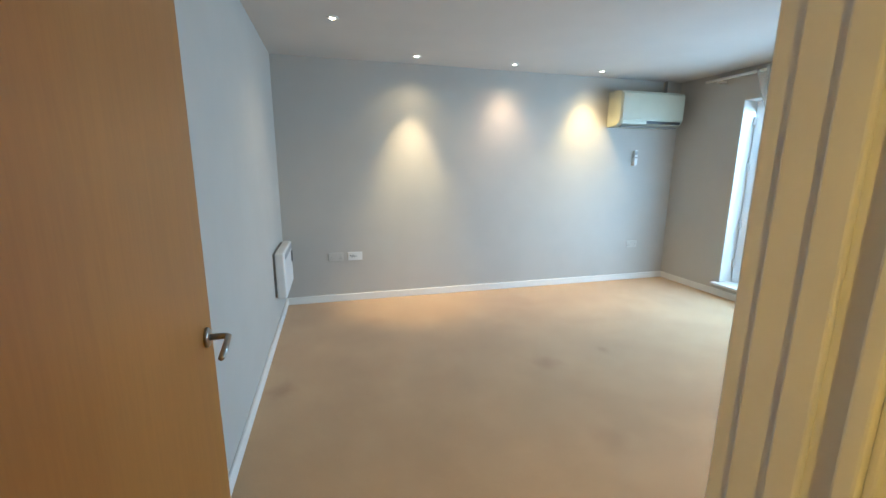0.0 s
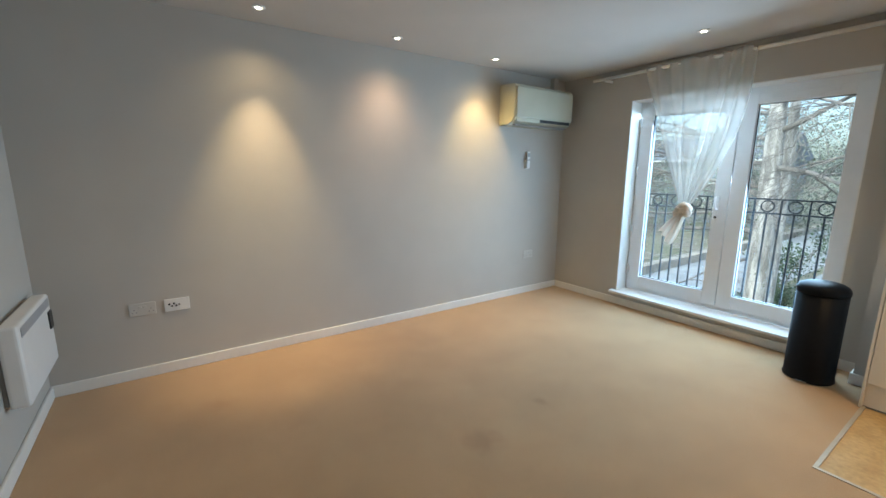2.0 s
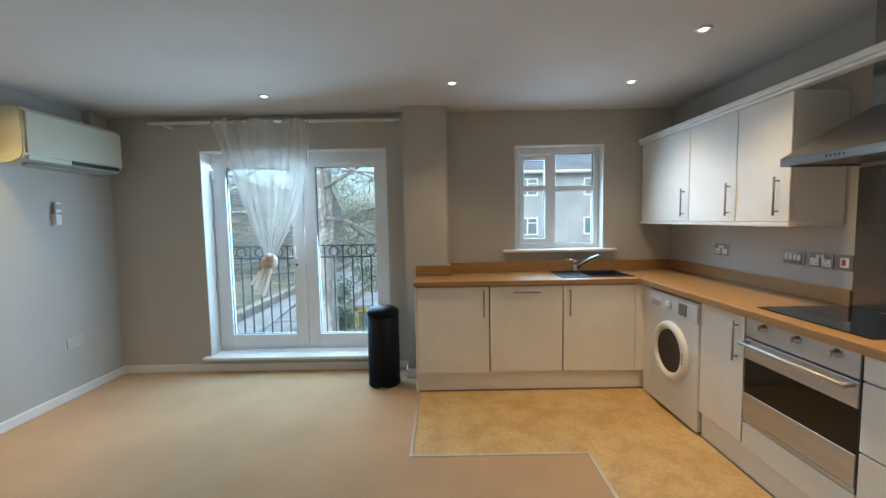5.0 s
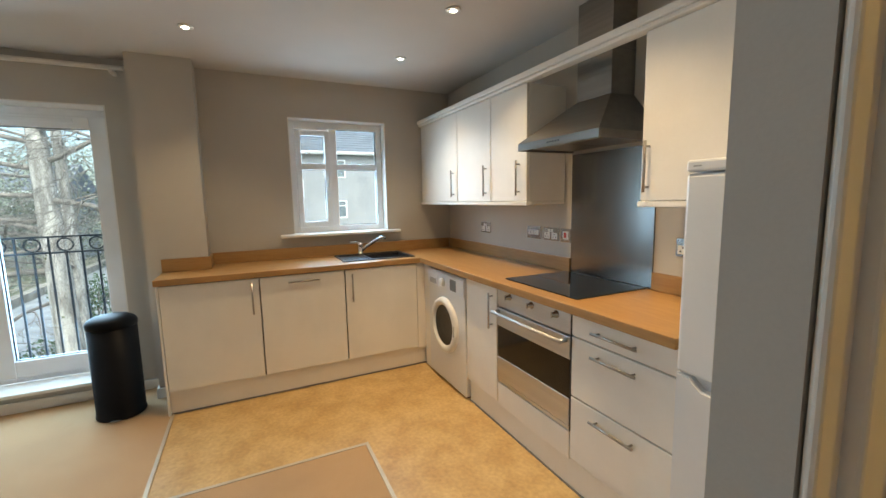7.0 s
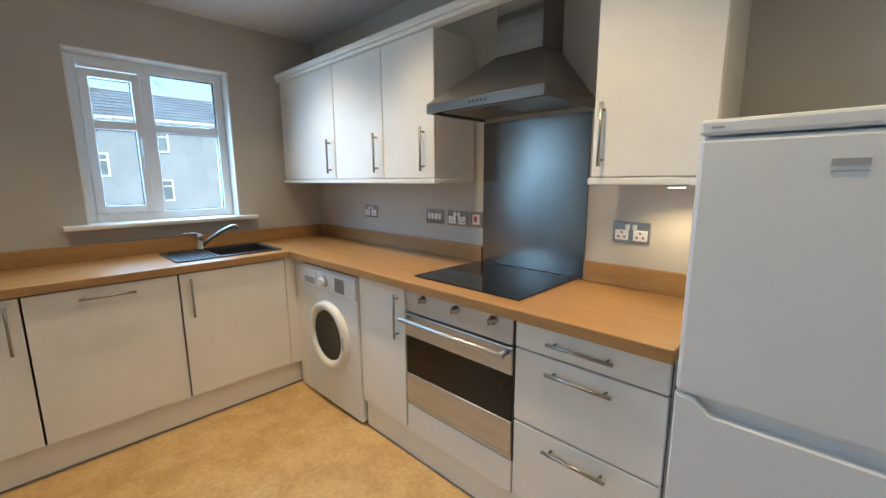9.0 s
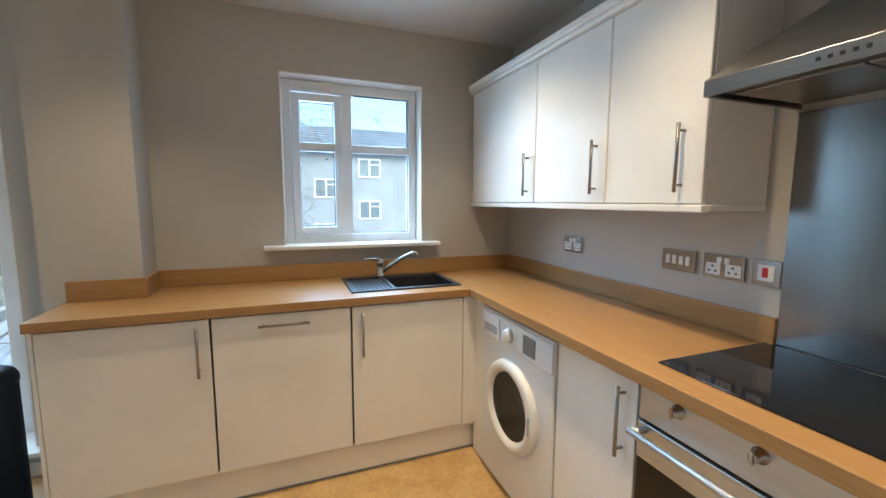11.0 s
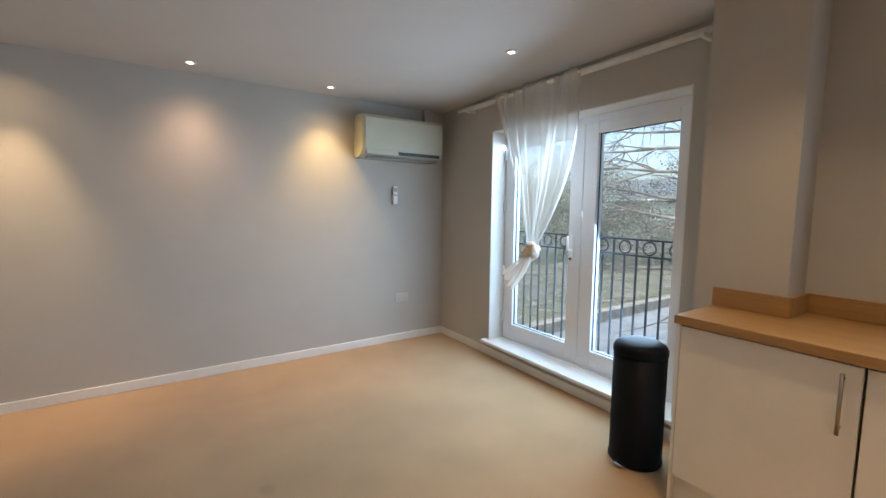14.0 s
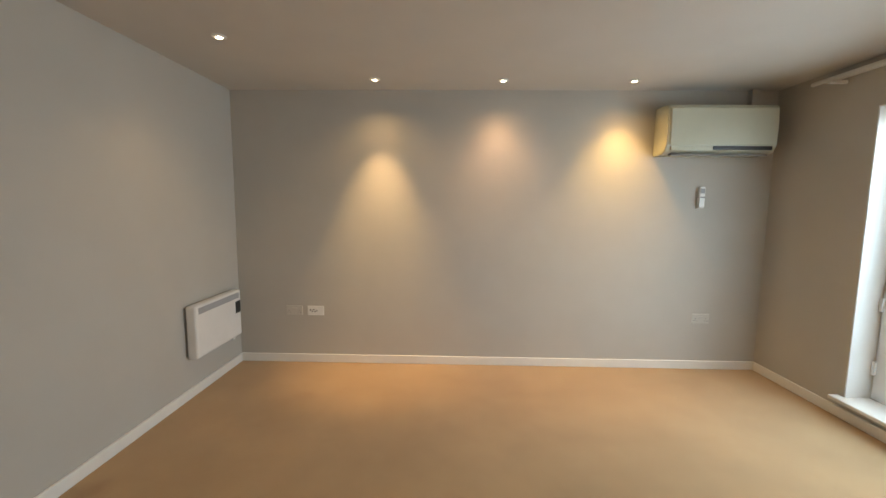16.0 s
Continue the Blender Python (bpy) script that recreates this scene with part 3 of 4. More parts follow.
def curtain():
    c = thing("curtain", (3.93, 2.5, 0.75), "sheer white voile curtain tied in a loose knot", "curtain")
    kx, ky, kz = 3.94, 2.53, 1.05
    cols, rows = 150, 60
    bm = bmesh.new()
    grid = []
    for j in range(rows + 1):
        v = j / rows
        z = 2.312 - v * (2.312 - kz - 0.05)
        line = []
        for i in range(cols + 1):
            u = i / cols
            spread = u ** 0.78  # gathered closer at the south edge
            y_top = 3.0 - 0.86 * spread
            k = v ** (1.05 + 1.5 * u * u)
            y = y_top * (1 - k) + (ky + 0.10 * (0.5 - u)) * k + 0.012 * math.sin(u * 17 + 3 * v) * math.sin(math.pi * v)
            depth = 0.010 + 0.022 * math.sin(math.pi * min(1, v * 1.1))
            fold = math.sin(u * 46 + 2.2 * math.sin(u * 7 + v)) * depth + 0.014 * math.sin(u * 13 + 2.5 * v) + 0.006 * math.sin(u * 90 + 5 * v) * v
            line.append(bm.verts.new((fold * (1 - 0.45 * k), y - 2.5, z - 0.75 + 0.012 * math.sin(u * 23) * (1 - v) ** 6)))
        grid.append(line)
    for a, b in zip(grid, grid[1:]):
        for i in range(cols):
            bm.faces.new((a[i], a[i + 1], b[i + 1], b[i]))
    from_bm("drape", bm, M_voile, (3.93, 2.5, 0.75), c, True)
    # the knot: three soft loops of cloth wound over one another
    bm = bmesh.new()
    for q, (tilt, wide, tall, dx) in enumerate(((0.5, 0.036, 0.058, -0.012), (-0.6, 0.040, 0.046, 0.010), (1.3, 0.032, 0.052, -0.004))):
        ring = []
        for n in range(29):
            a = 2 * math.pi * n / 28
            py, pz = wide * math.cos(a), tall * math.sin(a)
            ring.append((dx + 0.016 * math.sin(2 * a + q), py * math.cos(tilt) - pz * math.sin(tilt), py * math.sin(tilt) + pz * math.cos(tilt)))
        tube_bm(bm, ring, [0.025 + 0.006 * math.sin(5 * n + q) for n in range(29)], 12)
    core = bmesh.ops.create_icosphere(bm, subdivisions=3, radius=0.042)["verts"]
    for v in core:
        v.co = Vector((v.co.x * 0.8, v.co.y, v.co.z * 1.2)) * (1 + 0.25 * noise.noise(v.co * 45))
    bmesh.ops.recalc_face_normals(bm, faces=bm.faces)
    from_bm("knot", bm, M_tie, (kx - 0.02, ky, kz), c, True)
    # loose end below the knot, swung into the room
    for drift, drop, wide, mat, phase in ((0.20, 0.20, 0.13, M_tail, 0.0), (0.12, 0.16, 0.10, M_tail, 1.7)):
        bm = bmesh.new()
        grid = []
        for j in range(25):
            v = j / 24
            line = []
            for i in range(37):
                u = i / 36 - 0.5
                w = 0.05 + (wide - 0.05) * math.sin(math.pi * 0.6 * v)
                line.append(bm.verts.new((-0.015 - drift * v + 0.022 * math.sin(u * 26 + phase + 2 * v), u * w + 0.03 * v, -0.02 - drop * v + 0.035 * v * math.sin(u * 5 + phase) + 0.05 * u * v)))
            grid.append(line)
        for a, b in zip(grid, grid[1:]):
            for i in range(36):
                bm.faces.new((a[i], a[i + 1], b[i + 1], b[i]))
        from_bm("tail", bm, mat, (kx - 0.02, ky, kz), c, True)


curtain()

pb = thing("pedal_bin", (3.718, 1.496, 0), "tall black pedal bin with domed lid on carpet", "bin")
R = 0.138
lathe("body", [(R - 0.004, 0.002), (R, 0.008), (R, 0.02), (R - 0.004, 0.024), (R - 0.004, 0.60)], M_bin, (3.718, 1.496, 0), pb, seg=48)
lathe("lid", [(R - 0.001, 0.603), (R, 0.607), (R, 0.63), (R - 0.012, 0.652), (R - 0.04, 0.668), (R - 0.08, 0.675), (0.01, 0.677)], M_bin, (3.718, 1.496, 0), pb, seg=48)
boxes("pedal", [(3.551, 3.593, 1.466, 1.526, 0.012, 0.024)], M_chrome, pb, 0.004)
boxes("lid_hinge", [(3.848, 3.873, 1.464, 1.524, 0.585, 0.62)], M_dark, pb, 0.004)

# ---- kitchen ----


def bar_handle(a, b, out, parent):
    """Round bar between a and b with two feet, standing off the door along out."""
    a, b, out = Vector(a), Vector(b), Vector(out)
    d = (b - a).normalized()
    o = a + out
    bm = bmesh.new()
    tube_bm(bm, [(0, 0, 0), b + out - o], 0.006, 12)
    for foot in (a + d * 0.022, b - d * 0.022):
        tube_bm(bm, [foot - o, foot + out - o], 0.0045, 10)
    bmesh.ops.recalc_face_normals(bm, faces=bm.faces)
    return from_bm("handle", bm, M_nickel, o, parent, True)


FX, FY = 3.498, -0.632  # door faces
Z0, Z1 = 0.162, 0.866


def base_unit_east(y0, y1, label, handle):
    u = thing("base_cabinet", (3.78, (y0 + y1) / 2, 0.16), label, "kitchen cabinet", "kitchen base cabinets")
    boxes("body", [(3.522, 4.04, y0 + 0.001, y1 - 0.001, Z0 - 0.002, 0.70), (3.522, 3.54, y0 + 0.001, y1 - 0.001, 0.70, 0.868), (4.02, 4.04, y0 + 0.001, y1 - 0.001, 0.70, 0.868)], M_cream, u)
    # dark sheet behind the door: the gap's shade as colour
    boxes("gap_shade", [(3.5175, 3.5218, y0 + 0.001, y1 - 0.001, Z0, 0.868)], M_shadow, u)
    boxes("door", [(FX, 3.517, y0 + 0.0025, y1 - 0.0025, Z0, Z1 - 0.004)], M_cream, u, 0.0025)
    bar_handle(*handle, (-0.028, 0, 0), u)


base_unit_east(0.608, 1.19, "cream flush door base cabinet, closed", ((FX, 0.655, 0.62), (FX, 0.655, 0.835)))
base_unit_east(0.018, 0.604, "cream built-in dishwasher front, closed", ((FX, 0.205, 0.815), (FX, 0.42, 0.815)))
base_unit_east(-0.566, 0.014, "cream flush door base cabinet under the sink", ((FX, -0.035, 0.62), (FX, -0.035, 0.835)))
endp = box("end_panel", FX + 0.003, 3.84, 1.191, 1.205, 0.0, 0.868, M_cream, None, 0.0015)
tagged(endp, "cream end panel closing the cabinet run", "cabinet panel")
fill = boxes("corner_post", [(FX + 0.004, 3.56, -0.66, -0.568, 0.15, 0.868), (3.392, FX + 0.004, -0.66, -0.636, 0.0, 0.868)], M_cream, None, 0.002)
tagged(fill, "cream corner post between cabinet runs", "cabinet panel")
plinth = boxes("plinth", [(3.532, 3.548, -0.68, 1.205, -0.004, 0.150), (1.29, 2.775, -0.668, -0.652, -0.004, 0.150)], M_cream, None, 0.002)
tagged(plinth, "cream plinth boards along the cabinet feet", "plinth", kind="structure")

# thin dark strip where the plinth boards meet the floor
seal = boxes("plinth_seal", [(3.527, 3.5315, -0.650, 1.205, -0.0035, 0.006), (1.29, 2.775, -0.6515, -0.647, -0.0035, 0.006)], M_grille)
tagged(seal, "thin dark strip along the plinth foot", "plinth", kind="structure")

wt = thing("worktop", (3.7, 0, 0.87), "beech-effect laminate worktop in an L shape", "worktop")
boxes("top", [(3.480, 4.0595, 0.0, 1.212, 0.870, 0.910), (3.480, 3.5795, -0.592, 0.0, 0.870, 0.910), (3.9805, 4.0595, -0.592, 0.0, 0.870, 0.910)], M_oak_y, wt, 0.003)
boxes("top", [(1.285, 4.0595, -1.1595, -0.5925, 0.870, 0.910)], M_oak_x, wt, 0.003)
boxes("upstand", [(4.040, 4.0595, -1.14, 0.9245, 0.9105, 1.0), (3.826, 3.8455, 0.906, 1.212, 0.9105, 1.0), (3.846, 4.04, 0.906, 0.9245, 0.9105, 1.0)], M_oak_y, wt, 0.003)
boxes("upstand", [(2.372, 4.0395, -1.1595, -1.141, 0.9105, 1.0), (1.285, 1.798, -1.1595, -1.141, 0.9105, 1.0)], M_oak_x, wt, 0.003)


def sink():
    s = thing("sink", (3.78, -0.295, 0.91), "black composite sink with ribbed drainer", "sink")
    x0, x1, y0, y1 = 3.580, 3.980, -0.590, -0.002
    boxes("rim", [(x0, x1, y0, y0 + 0.03, 0.905, 0.918), (x0, x0 + 0.03, y0 + 0.03, -0.235, 0.905, 0.918), (x1 - 0.055, x1, y0 + 0.03, -0.235, 0.905, 0.918), (x0, x1, -0.235, -0.215, 0.905, 0.918),
                  (x0, x0 + 0.02, -0.215, y1, 0.905, 0.918), (x1 - 0.055, x1, -0.215, y1, 0.905, 0.918), (x0 + 0.02, x1 - 0.055, y1 - 0.02, y1, 0.905, 0.918)], M_sink, s, 0.003)
    boxes("bowl", [(x0 + 0.02, x0 + 0.03, y0 + 0.02, -0.225, 0.75, 0.91), (x1 - 0.065, x1 - 0.055, y0 + 0.02, -0.225, 0.75, 0.91), (x0 + 0.03, x1 - 0.065, y0 + 0.02, y0 + 0.03, 0.75, 0.91),
                   (x0 + 0.03, x1 - 0.065, -0.235, -0.225, 0.75, 0.91), (x0 + 0.02, x1 - 0.055, y0 + 0.02, -0.225, 0.74, 0.75)], M_sink, s)
    boxes("drainer", [(x0 + 0.018, x1 - 0.05, -0.217, y1 - 0.015, 0.900, 0.909)] + [(x0 + 0.04, x1 - 0.09, -0.2 + 0.024 * i, -0.19 + 0.024 * i, 0.909, 0.914) for i in range(8)], M_sink, s, 0.0)
    lathe("waste", [(0.04, 0), (0.04, 0.003), (0.03, 0.004)], M_chrome, (3.74, -0.40, 0.751), s)
    t = thing("mixer_tap", (3.955, -0.225, 0.918), "chrome single-lever kitchen mixer tap", "tap")
    lathe("base", [(0.027, 0), (0.027, 0.006), (0.022, 0.01), (0.022, 0.075), (0.024, 0.08), (0.02, 0.095), (0.008, 0.10)], M_tap, (3.955, -0.225, 0.918), t)
    tube("spout", [(3.95, -0.235, 0.945), (3.93, -0.28, 0.985), (3.90, -0.345, 1.03), (3.875, -0.40, 1.058), (3.868, -0.42, 1.06), (3.862, -0.432, 1.045)], [0.014, 0.013, 0.012, 0.011, 0.011, 0.011], M_tap, t, 14)
    tube("lever", [(3.955, -0.225, 1.012), (3.952, -0.20, 1.022), (3.948, -0.13, 1.026)], [0.010, 0.008, 0.006], M_tap, t)


sink()


def washing_machine():
    x0, x1, f = 2.79, 3.385, -0.625
    w = thing("washing_machine", (3.09, -0.88, 0), "white front-loading washing machine under the worktop", "washing machine")
    boxes("body", [(x0, x1, -1.12, f, 0.012, 0.848)], M_appl, w, 0.008)
    boxes("foot", [(x, x + 0.04, y, y + 0.04, -0.004, 0.014) for x in (x0 + 0.02, x1 - 0.06) for y in (-1.1, -0.69)], M_dark, w)
    boxes("control_panel", [(x0 + 0.004, x1 - 0.004, f - 0.004, f + 0.008, 0.715, 0.835)], M_appl, w, 0.004)
    # black slab paints the shadow between machine and worktop
    boxes("top_gap_shade", [(x0, x1, -1.12, f - 0.01, 0.849, 0.862)], M_dark, w, 0.003)
    boxes("display", [(x0 + 0.115, x0 + 0.205, f + 0.006, f + 0.0105, 0.735, 0.815)], M_grille, w, 0.002)
    boxes("detergent_drawer", [(x1 - 0.19, x1 - 0.02, f + 0.006, f + 0.012, 0.725, 0.825)], M_appl, w, 0.003)
    boxes("drawer_print", [(x1 - 0.17, x1 - 0.05, f + 0.0115, f + 0.013, 0.74, 0.78)], M_applgrey, w)
    turn = Matrix.Rotation(-math.pi / 2, 4, "X")
    lathe("programme_knob", [(0.03, 0), (0.03, 0.006), (0.026, 0.022), (0.02, 0.025)], M_appl, (3.11, f + 0.007, 0.775), w, turn)
    lathe("knob_ring", [(0.034, 0), (0.034, 0.003)], M_applgrey, (3.11, f + 0.0065, 0.775), w, turn)
    c = (3.088, f, 0.455)
    bm = bmesh.new()
    prof = [(0.207, 0.0), (0.207, 0.012), (0.2, 0.026), (0.182, 0.034), (0.162, 0.030), (0.153, 0.018), (0.150, 0.002)]
    rings = [[bm.verts.new((r * math.cos(a), h, r * math.sin(a))) for a in [2 * math.pi * i / 48 for i in range(48)]] for r, h in prof]
    for a, b in zip(rings, rings[1:]):
        for i in range(48):
            bm.faces.new((a[i], a[(i + 1) % 48], b[(i + 1) % 48], b[i]))
    bmesh.ops.recalc_face_normals(bm, faces=bm.faces)
    from_bm("door_ring", bm, M_plastic, c, w, True)
    lathe("door_glass", [(0.151, 0), (0.150, 0.014), (0.13, 0.012), (0.08, 0.008), (0.01, 0.006)], M_oven_glass, c, w, turn, 40, False)
    boxes("door_catch", [(2.90, 2.915, f + 0.02, f + 0.034, 0.415, 0.495)], M_applgrey, w, 0.003)


washing_machine()

nc = thing("base_cabinet", (2.6, -0.9, 0.16), "narrow white base cabinet beside the oven", "kitchen cabinet", "kitchen base cabinets")
boxes("body", [(2.414, 2.782, -1.14, -0.652, 0.16, 0.868)], M_cream, nc)
boxes("door", [(2.416, 2.78, -0.651, FY, Z0, Z1 - 0.004)], M_cream, nc, 0.0025)
bar_handle((2.462, FY, 0.608), (2.462, FY, 0.825), (0, 0.028, 0), nc)


def oven():
    x0, x1 = 1.808, 2.410
    o = thing("oven", (2.11, -0.9, 0.29), "built-in stainless steel electric oven", "oven")
    boxes("body", [(x0, x1, -1.14, -0.656, 0.30, 0.868)], M_shadow, o)
    boxes("control_panel", [(x0 + 0.004, x1 - 0.002, -0.656, -0.632, 0.757, 0.864)], M_oven_steel, o, 0.003)
    boxes("door", [(x0 + 0.004, x1 - 0.002, -0.655, -0.630, 0.640, 0.748), (x0 + 0.004, x1 - 0.002, -0.655, -0.630, 0.318, 0.452)], M_oven_steel, o, 0.003)
    boxes("door_glass", [(x0 + 0.006, x1 - 0.004, -0.653, -0.634, 0.452, 0.640)], M_oven_glass, o, 0.0)
    boxes("lower_trim", [(x0 + 0.004, x1 - 0.002, -0.655, -0.637, 0.292, 0.312)], M_oven_steel, o, 0.002)
    boxes("side_trim", [(x0 - 0.004, x0 + 0.003, -0.655, -0.634, 0.292, 0.864)], M_dark, o)
    bar = bmesh.new()
    tube_bm(bm := bar, [(0, 0, 0), (-0.575, 0, 0)], 0.010, 14)
    for dx in (-0.012, -0.563):
        tube_bm(bm, [(dx, 0, 0), (dx, -0.045, 0)], 0.011, 12)
    bmesh.ops.recalc_face_normals(bm, faces=bm.faces)
    from_bm("handle", bm, M_oven_steel, (2.398, -0.586, 0.728), o, True)
    turn = Matrix.Rotation(-math.pi / 2, 4, "X")
    for x in (2.285, 2.092, 1.905):
        k = lathe("knob", [(0.019, 0), (0.019, 0.003), (0.012, 0.006), (0.011, 0.026), (0.008, 0.028)], M_chrome, (x, -0.632, 0.832), o, turn, 20)
        boxes("knob_bar", [(x - 0.004, x + 0.004, -0.606, -0.600, 0.818, 0.846)], M_chrome, o, 0.001)
    pan = boxes("oven_filler", [(x0 + 0.002, x1 - 0.002, -0.651, -0.634, 0.150, 0.288)], M_cream, None, 0.002)
    tagged(pan, "cream filler panel beneath the oven", "cabinet panel")


oven()

dr = thing("drawer_unit", (1.545, -0.9, 0.16), "white three-drawer kitchen unit, closed", "kitchen drawers")
boxes("body", [(1.292, 1.803, -1.14, -0.652, 0.16, 0.868)], M_cream, dr)
# dark sheet that paints the shade between the drawer fronts
boxes("gap_shade", [(1.294, 1.8025, -0.6518, -0.6495, 0.165, 0.866)], M_shadow, dr)
for z0, z1 in ((0.760, 0.862), (0.476, 0.754), (0.164, 0.470)):
    boxes("drawer_front", [(1.296, 1.801, -0.649, FY, z0, z1)], M_cream, dr, 0.004)
for z in (0.812, 0.706, 0.418):
    bar_handle((1.665, FY, z), (1.445, FY, z), (0, 0.028, 0), dr)

hob = thing("hob", (2.11, -0.91, 0.91), "black ceramic glass hob in the worktop", "hob")
boxes("glass_top", [(1.823, 2.399, -1.14, -0.682, 0.9105, 0.9165)], M_black_glass, hob, 0.002)
sp = box("splashback", 1.800, 2.370, -1.1595, -1.150, 0.917, 1.63, M_splash, None, 0.001)
tagged(sp, "brushed stainless steel splashback behind the hob", "splashback")


def hood():
    h = thing("cooker_hood", (2.085, -0.96, 1.63), "stainless steel chimney cooker hood", "cooker hood")
    x0, x1, y0, y1 = 1.792, 2.380, -1.1595, -0.755
    boxes("lip", [(x0, x1, y1 - 0.012, y1, 1.640, 1.680), (x0, x0 + 0.012, y0, y1 - 0.012, 1.640, 1.680), (x1 - 0.012, x1, y0, y1 - 0.012, 1.640, 1.680)], M_steel, h, 0.002)
    bm = bmesh.new()
    lo = [bm.verts.new((x - 2.085, y + 0.96, 1.680 - 1.63)) for x, y in ((x0, y0), (x1, y0), (x1, y1), (x0, y1))]
    hi = [bm.verts.new((x - 2.085, y + 0.96, 1.882 - 1.63)) for x, y in ((1.948, y0), (2.182, y0), (2.182, -0.993), (1.948, -0.993))]
    for i in range(4):
        bm.faces.new((lo[i], lo[(i + 1) % 4], hi[(i + 1) % 4], hi[i]))
    bm.faces.new(hi)
    bmesh.ops.recalc_face_normals(bm, faces=bm.faces)
    from_bm("canopy", bm, M_steel, (2.085, -0.96, 1.63), h)
    boxes("chimney", [(1.95, 2.18, y0, -0.995, 1.881, 2.374)], M_steel, h, 0.002)
    boxes("chimney_joint", [(1.948, 2.182, y0, -0.993, 2.10, 2.104)], M_grille, h)
    boxes("underside", [(x0 + 0.012, x1 - 0.012, y0, y1 - 0.012, 1.655, 1.664)], M_steel, h)
    boxes("filter", [(x0 + 0.03, 2.083, y0 + 0.03, y1 - 0.08, 1.648, 1.655), (2.089, x1 - 0.03, y0 + 0.03, y1 - 0.08, 1.648, 1.655)], M_nickel, h, 0.002)
    for i in range(5):
        boxes("button", [(2.045 + 0.02 * i, 2.053 + 0.02 * i, y1, y1 + 0.002, 1.656, 1.664)], M_dark, h)


hood()


def wall_unit(x0, x1, hx, label):
    u = thing("wall_cabinet", ((x0 + x1) / 2, -1.0, 1.36), label, "kitchen cabinet", "kitchen wall cabinets")
    boxes("body", [(x0 + 0.0008, x1 - 0.0008, -1.1595, -0.884, 1.358, 2.045)], M_cream, u, 0.001)
    boxes("door", [(x0 + 0.002, x1 - 0.002, -0.883, -0.865, 1.360, 2.043)], M_cream, u, 0.004, )
    bar_handle((hx, -0.865, 1.395), (hx, -0.865, 1.605), (0, 0.028, 0), u)


wall_unit(2.442, 2.84, 2.515, "cream wall cabinet with bar handle, closed")
wall_unit(2.84, 3.325, 2.895, "cream wall cabinet with bar handle, closed")
wall_unit(3.325, 4.045, 3.385, "cream wall cabinet in the corner, closed")
wall_unit(1.292, 1.662, 1.625, "cream wall cabinet beside the hood, closed")
corn = boxes("cornice", [(1.285, 4.059, -0.905, -0.845, 2.046, 2.066), (1.278, 4.059, -0.905, -0.835, 2.066, 2.100)], M_cream, None, 0.006)
tagged(corn, "cream moulded cornice along the cabinet tops", "cornice", kind="structure")
pelm = boxes("pelmet", [(2.436, 4.055, -0.895, -0.858, 1.333, 1.357), (2.436, 2.474, -1.155, -0.895, 1.337, 1.357), (1.286, 1.670, -1.155, -0.858, 1.333, 1.357)], M_cream, None, 0.004)
tagged(pelm, "cream light pelmet below the wall cabinets", "pelmet", kind="structure")


def socket_south(x, z, w, kind):
    s = thing("wall_socket", (x, -1.159, z), {"double": "chrome double power socket above the worktop", "switch": "chrome plate with four rocker switches", "cooker": "chrome switch plate with red rocker"}[kind], "wall socket", "kitchen sockets")
    boxes("plate", [(x - w / 2, x + w / 2, -1.1595, -1.151, z - 0.043, z + 0.043)], M_chrome, s, 0.003)
    if kind == "double":
        boxes("insert", [(x + c - 0.027, x + c + 0.027, -1.1515, -1.149, z - 0.032, z + 0.01) for c in (-0.036, 0.036)], M_plastic, s, 0.002)
        boxes("rocker", [(x + c - 0.008, x + c + 0.008, -1.1515, -1.146, z + 0.012, z + 0.032) for c in (-0.014, 0.014)], M_plastic, s, 0.001)
        boxes("slot", [(x + c + d - 0.004, x + c + d + 0.004, -1.1495, -1.1482, z + e, z + e + 0.007) for c in (-0.036, 0.036) for d, e in ((-0.012, -0.022), (0.012, -0.022), (0, -0.004))], M_dark, s)
    elif kind == "switch":
        boxes("rocker", [(x - 0.052 + 0.029 * i, x - 0.035 + 0.029 * i, -1.1515, -1.146, z - 0.016, z + 0.018) for i in range(4)], M_plastic, s, 0.001)
    else:
        boxes("insert", [(x - 0.024, x + 0.024, -1.1515, -1.149, z - 0.026, z + 0.026)], M_plastic, s, 0.002)
        boxes("rocker", [(x - 0.008, x + 0.008, -1.1495, -1.144, z - 0.014, z + 0.018)], M_red, s, 0.001)


socket_south(3.372, 1.138, 0.146, "double")
socket_south(2.735, 1.138, 0.146, "switch")
socket_south(2.557, 1.138, 0.146, "double")
socket_south(2.418, 1.138, 0.086, "cooker")
socket_south(1.61, 1.138, 0.146, "double")
ul = thing("under_cabinet_lamp", (1.42, -1.0, 1.333), "small lit lamp under the wall cabinet", "cabinet light")
lathe("rim", [(0.034, -0.001), (0.034, -0.008), (0.03, -0.009)], M_chrome, (1.42, -1.0, 1.333), ul)
lathe("lens", [(0.027, -0.009), (0.026, -0.011)], M_bulb, (1.42, -1.0, 1.333), ul)


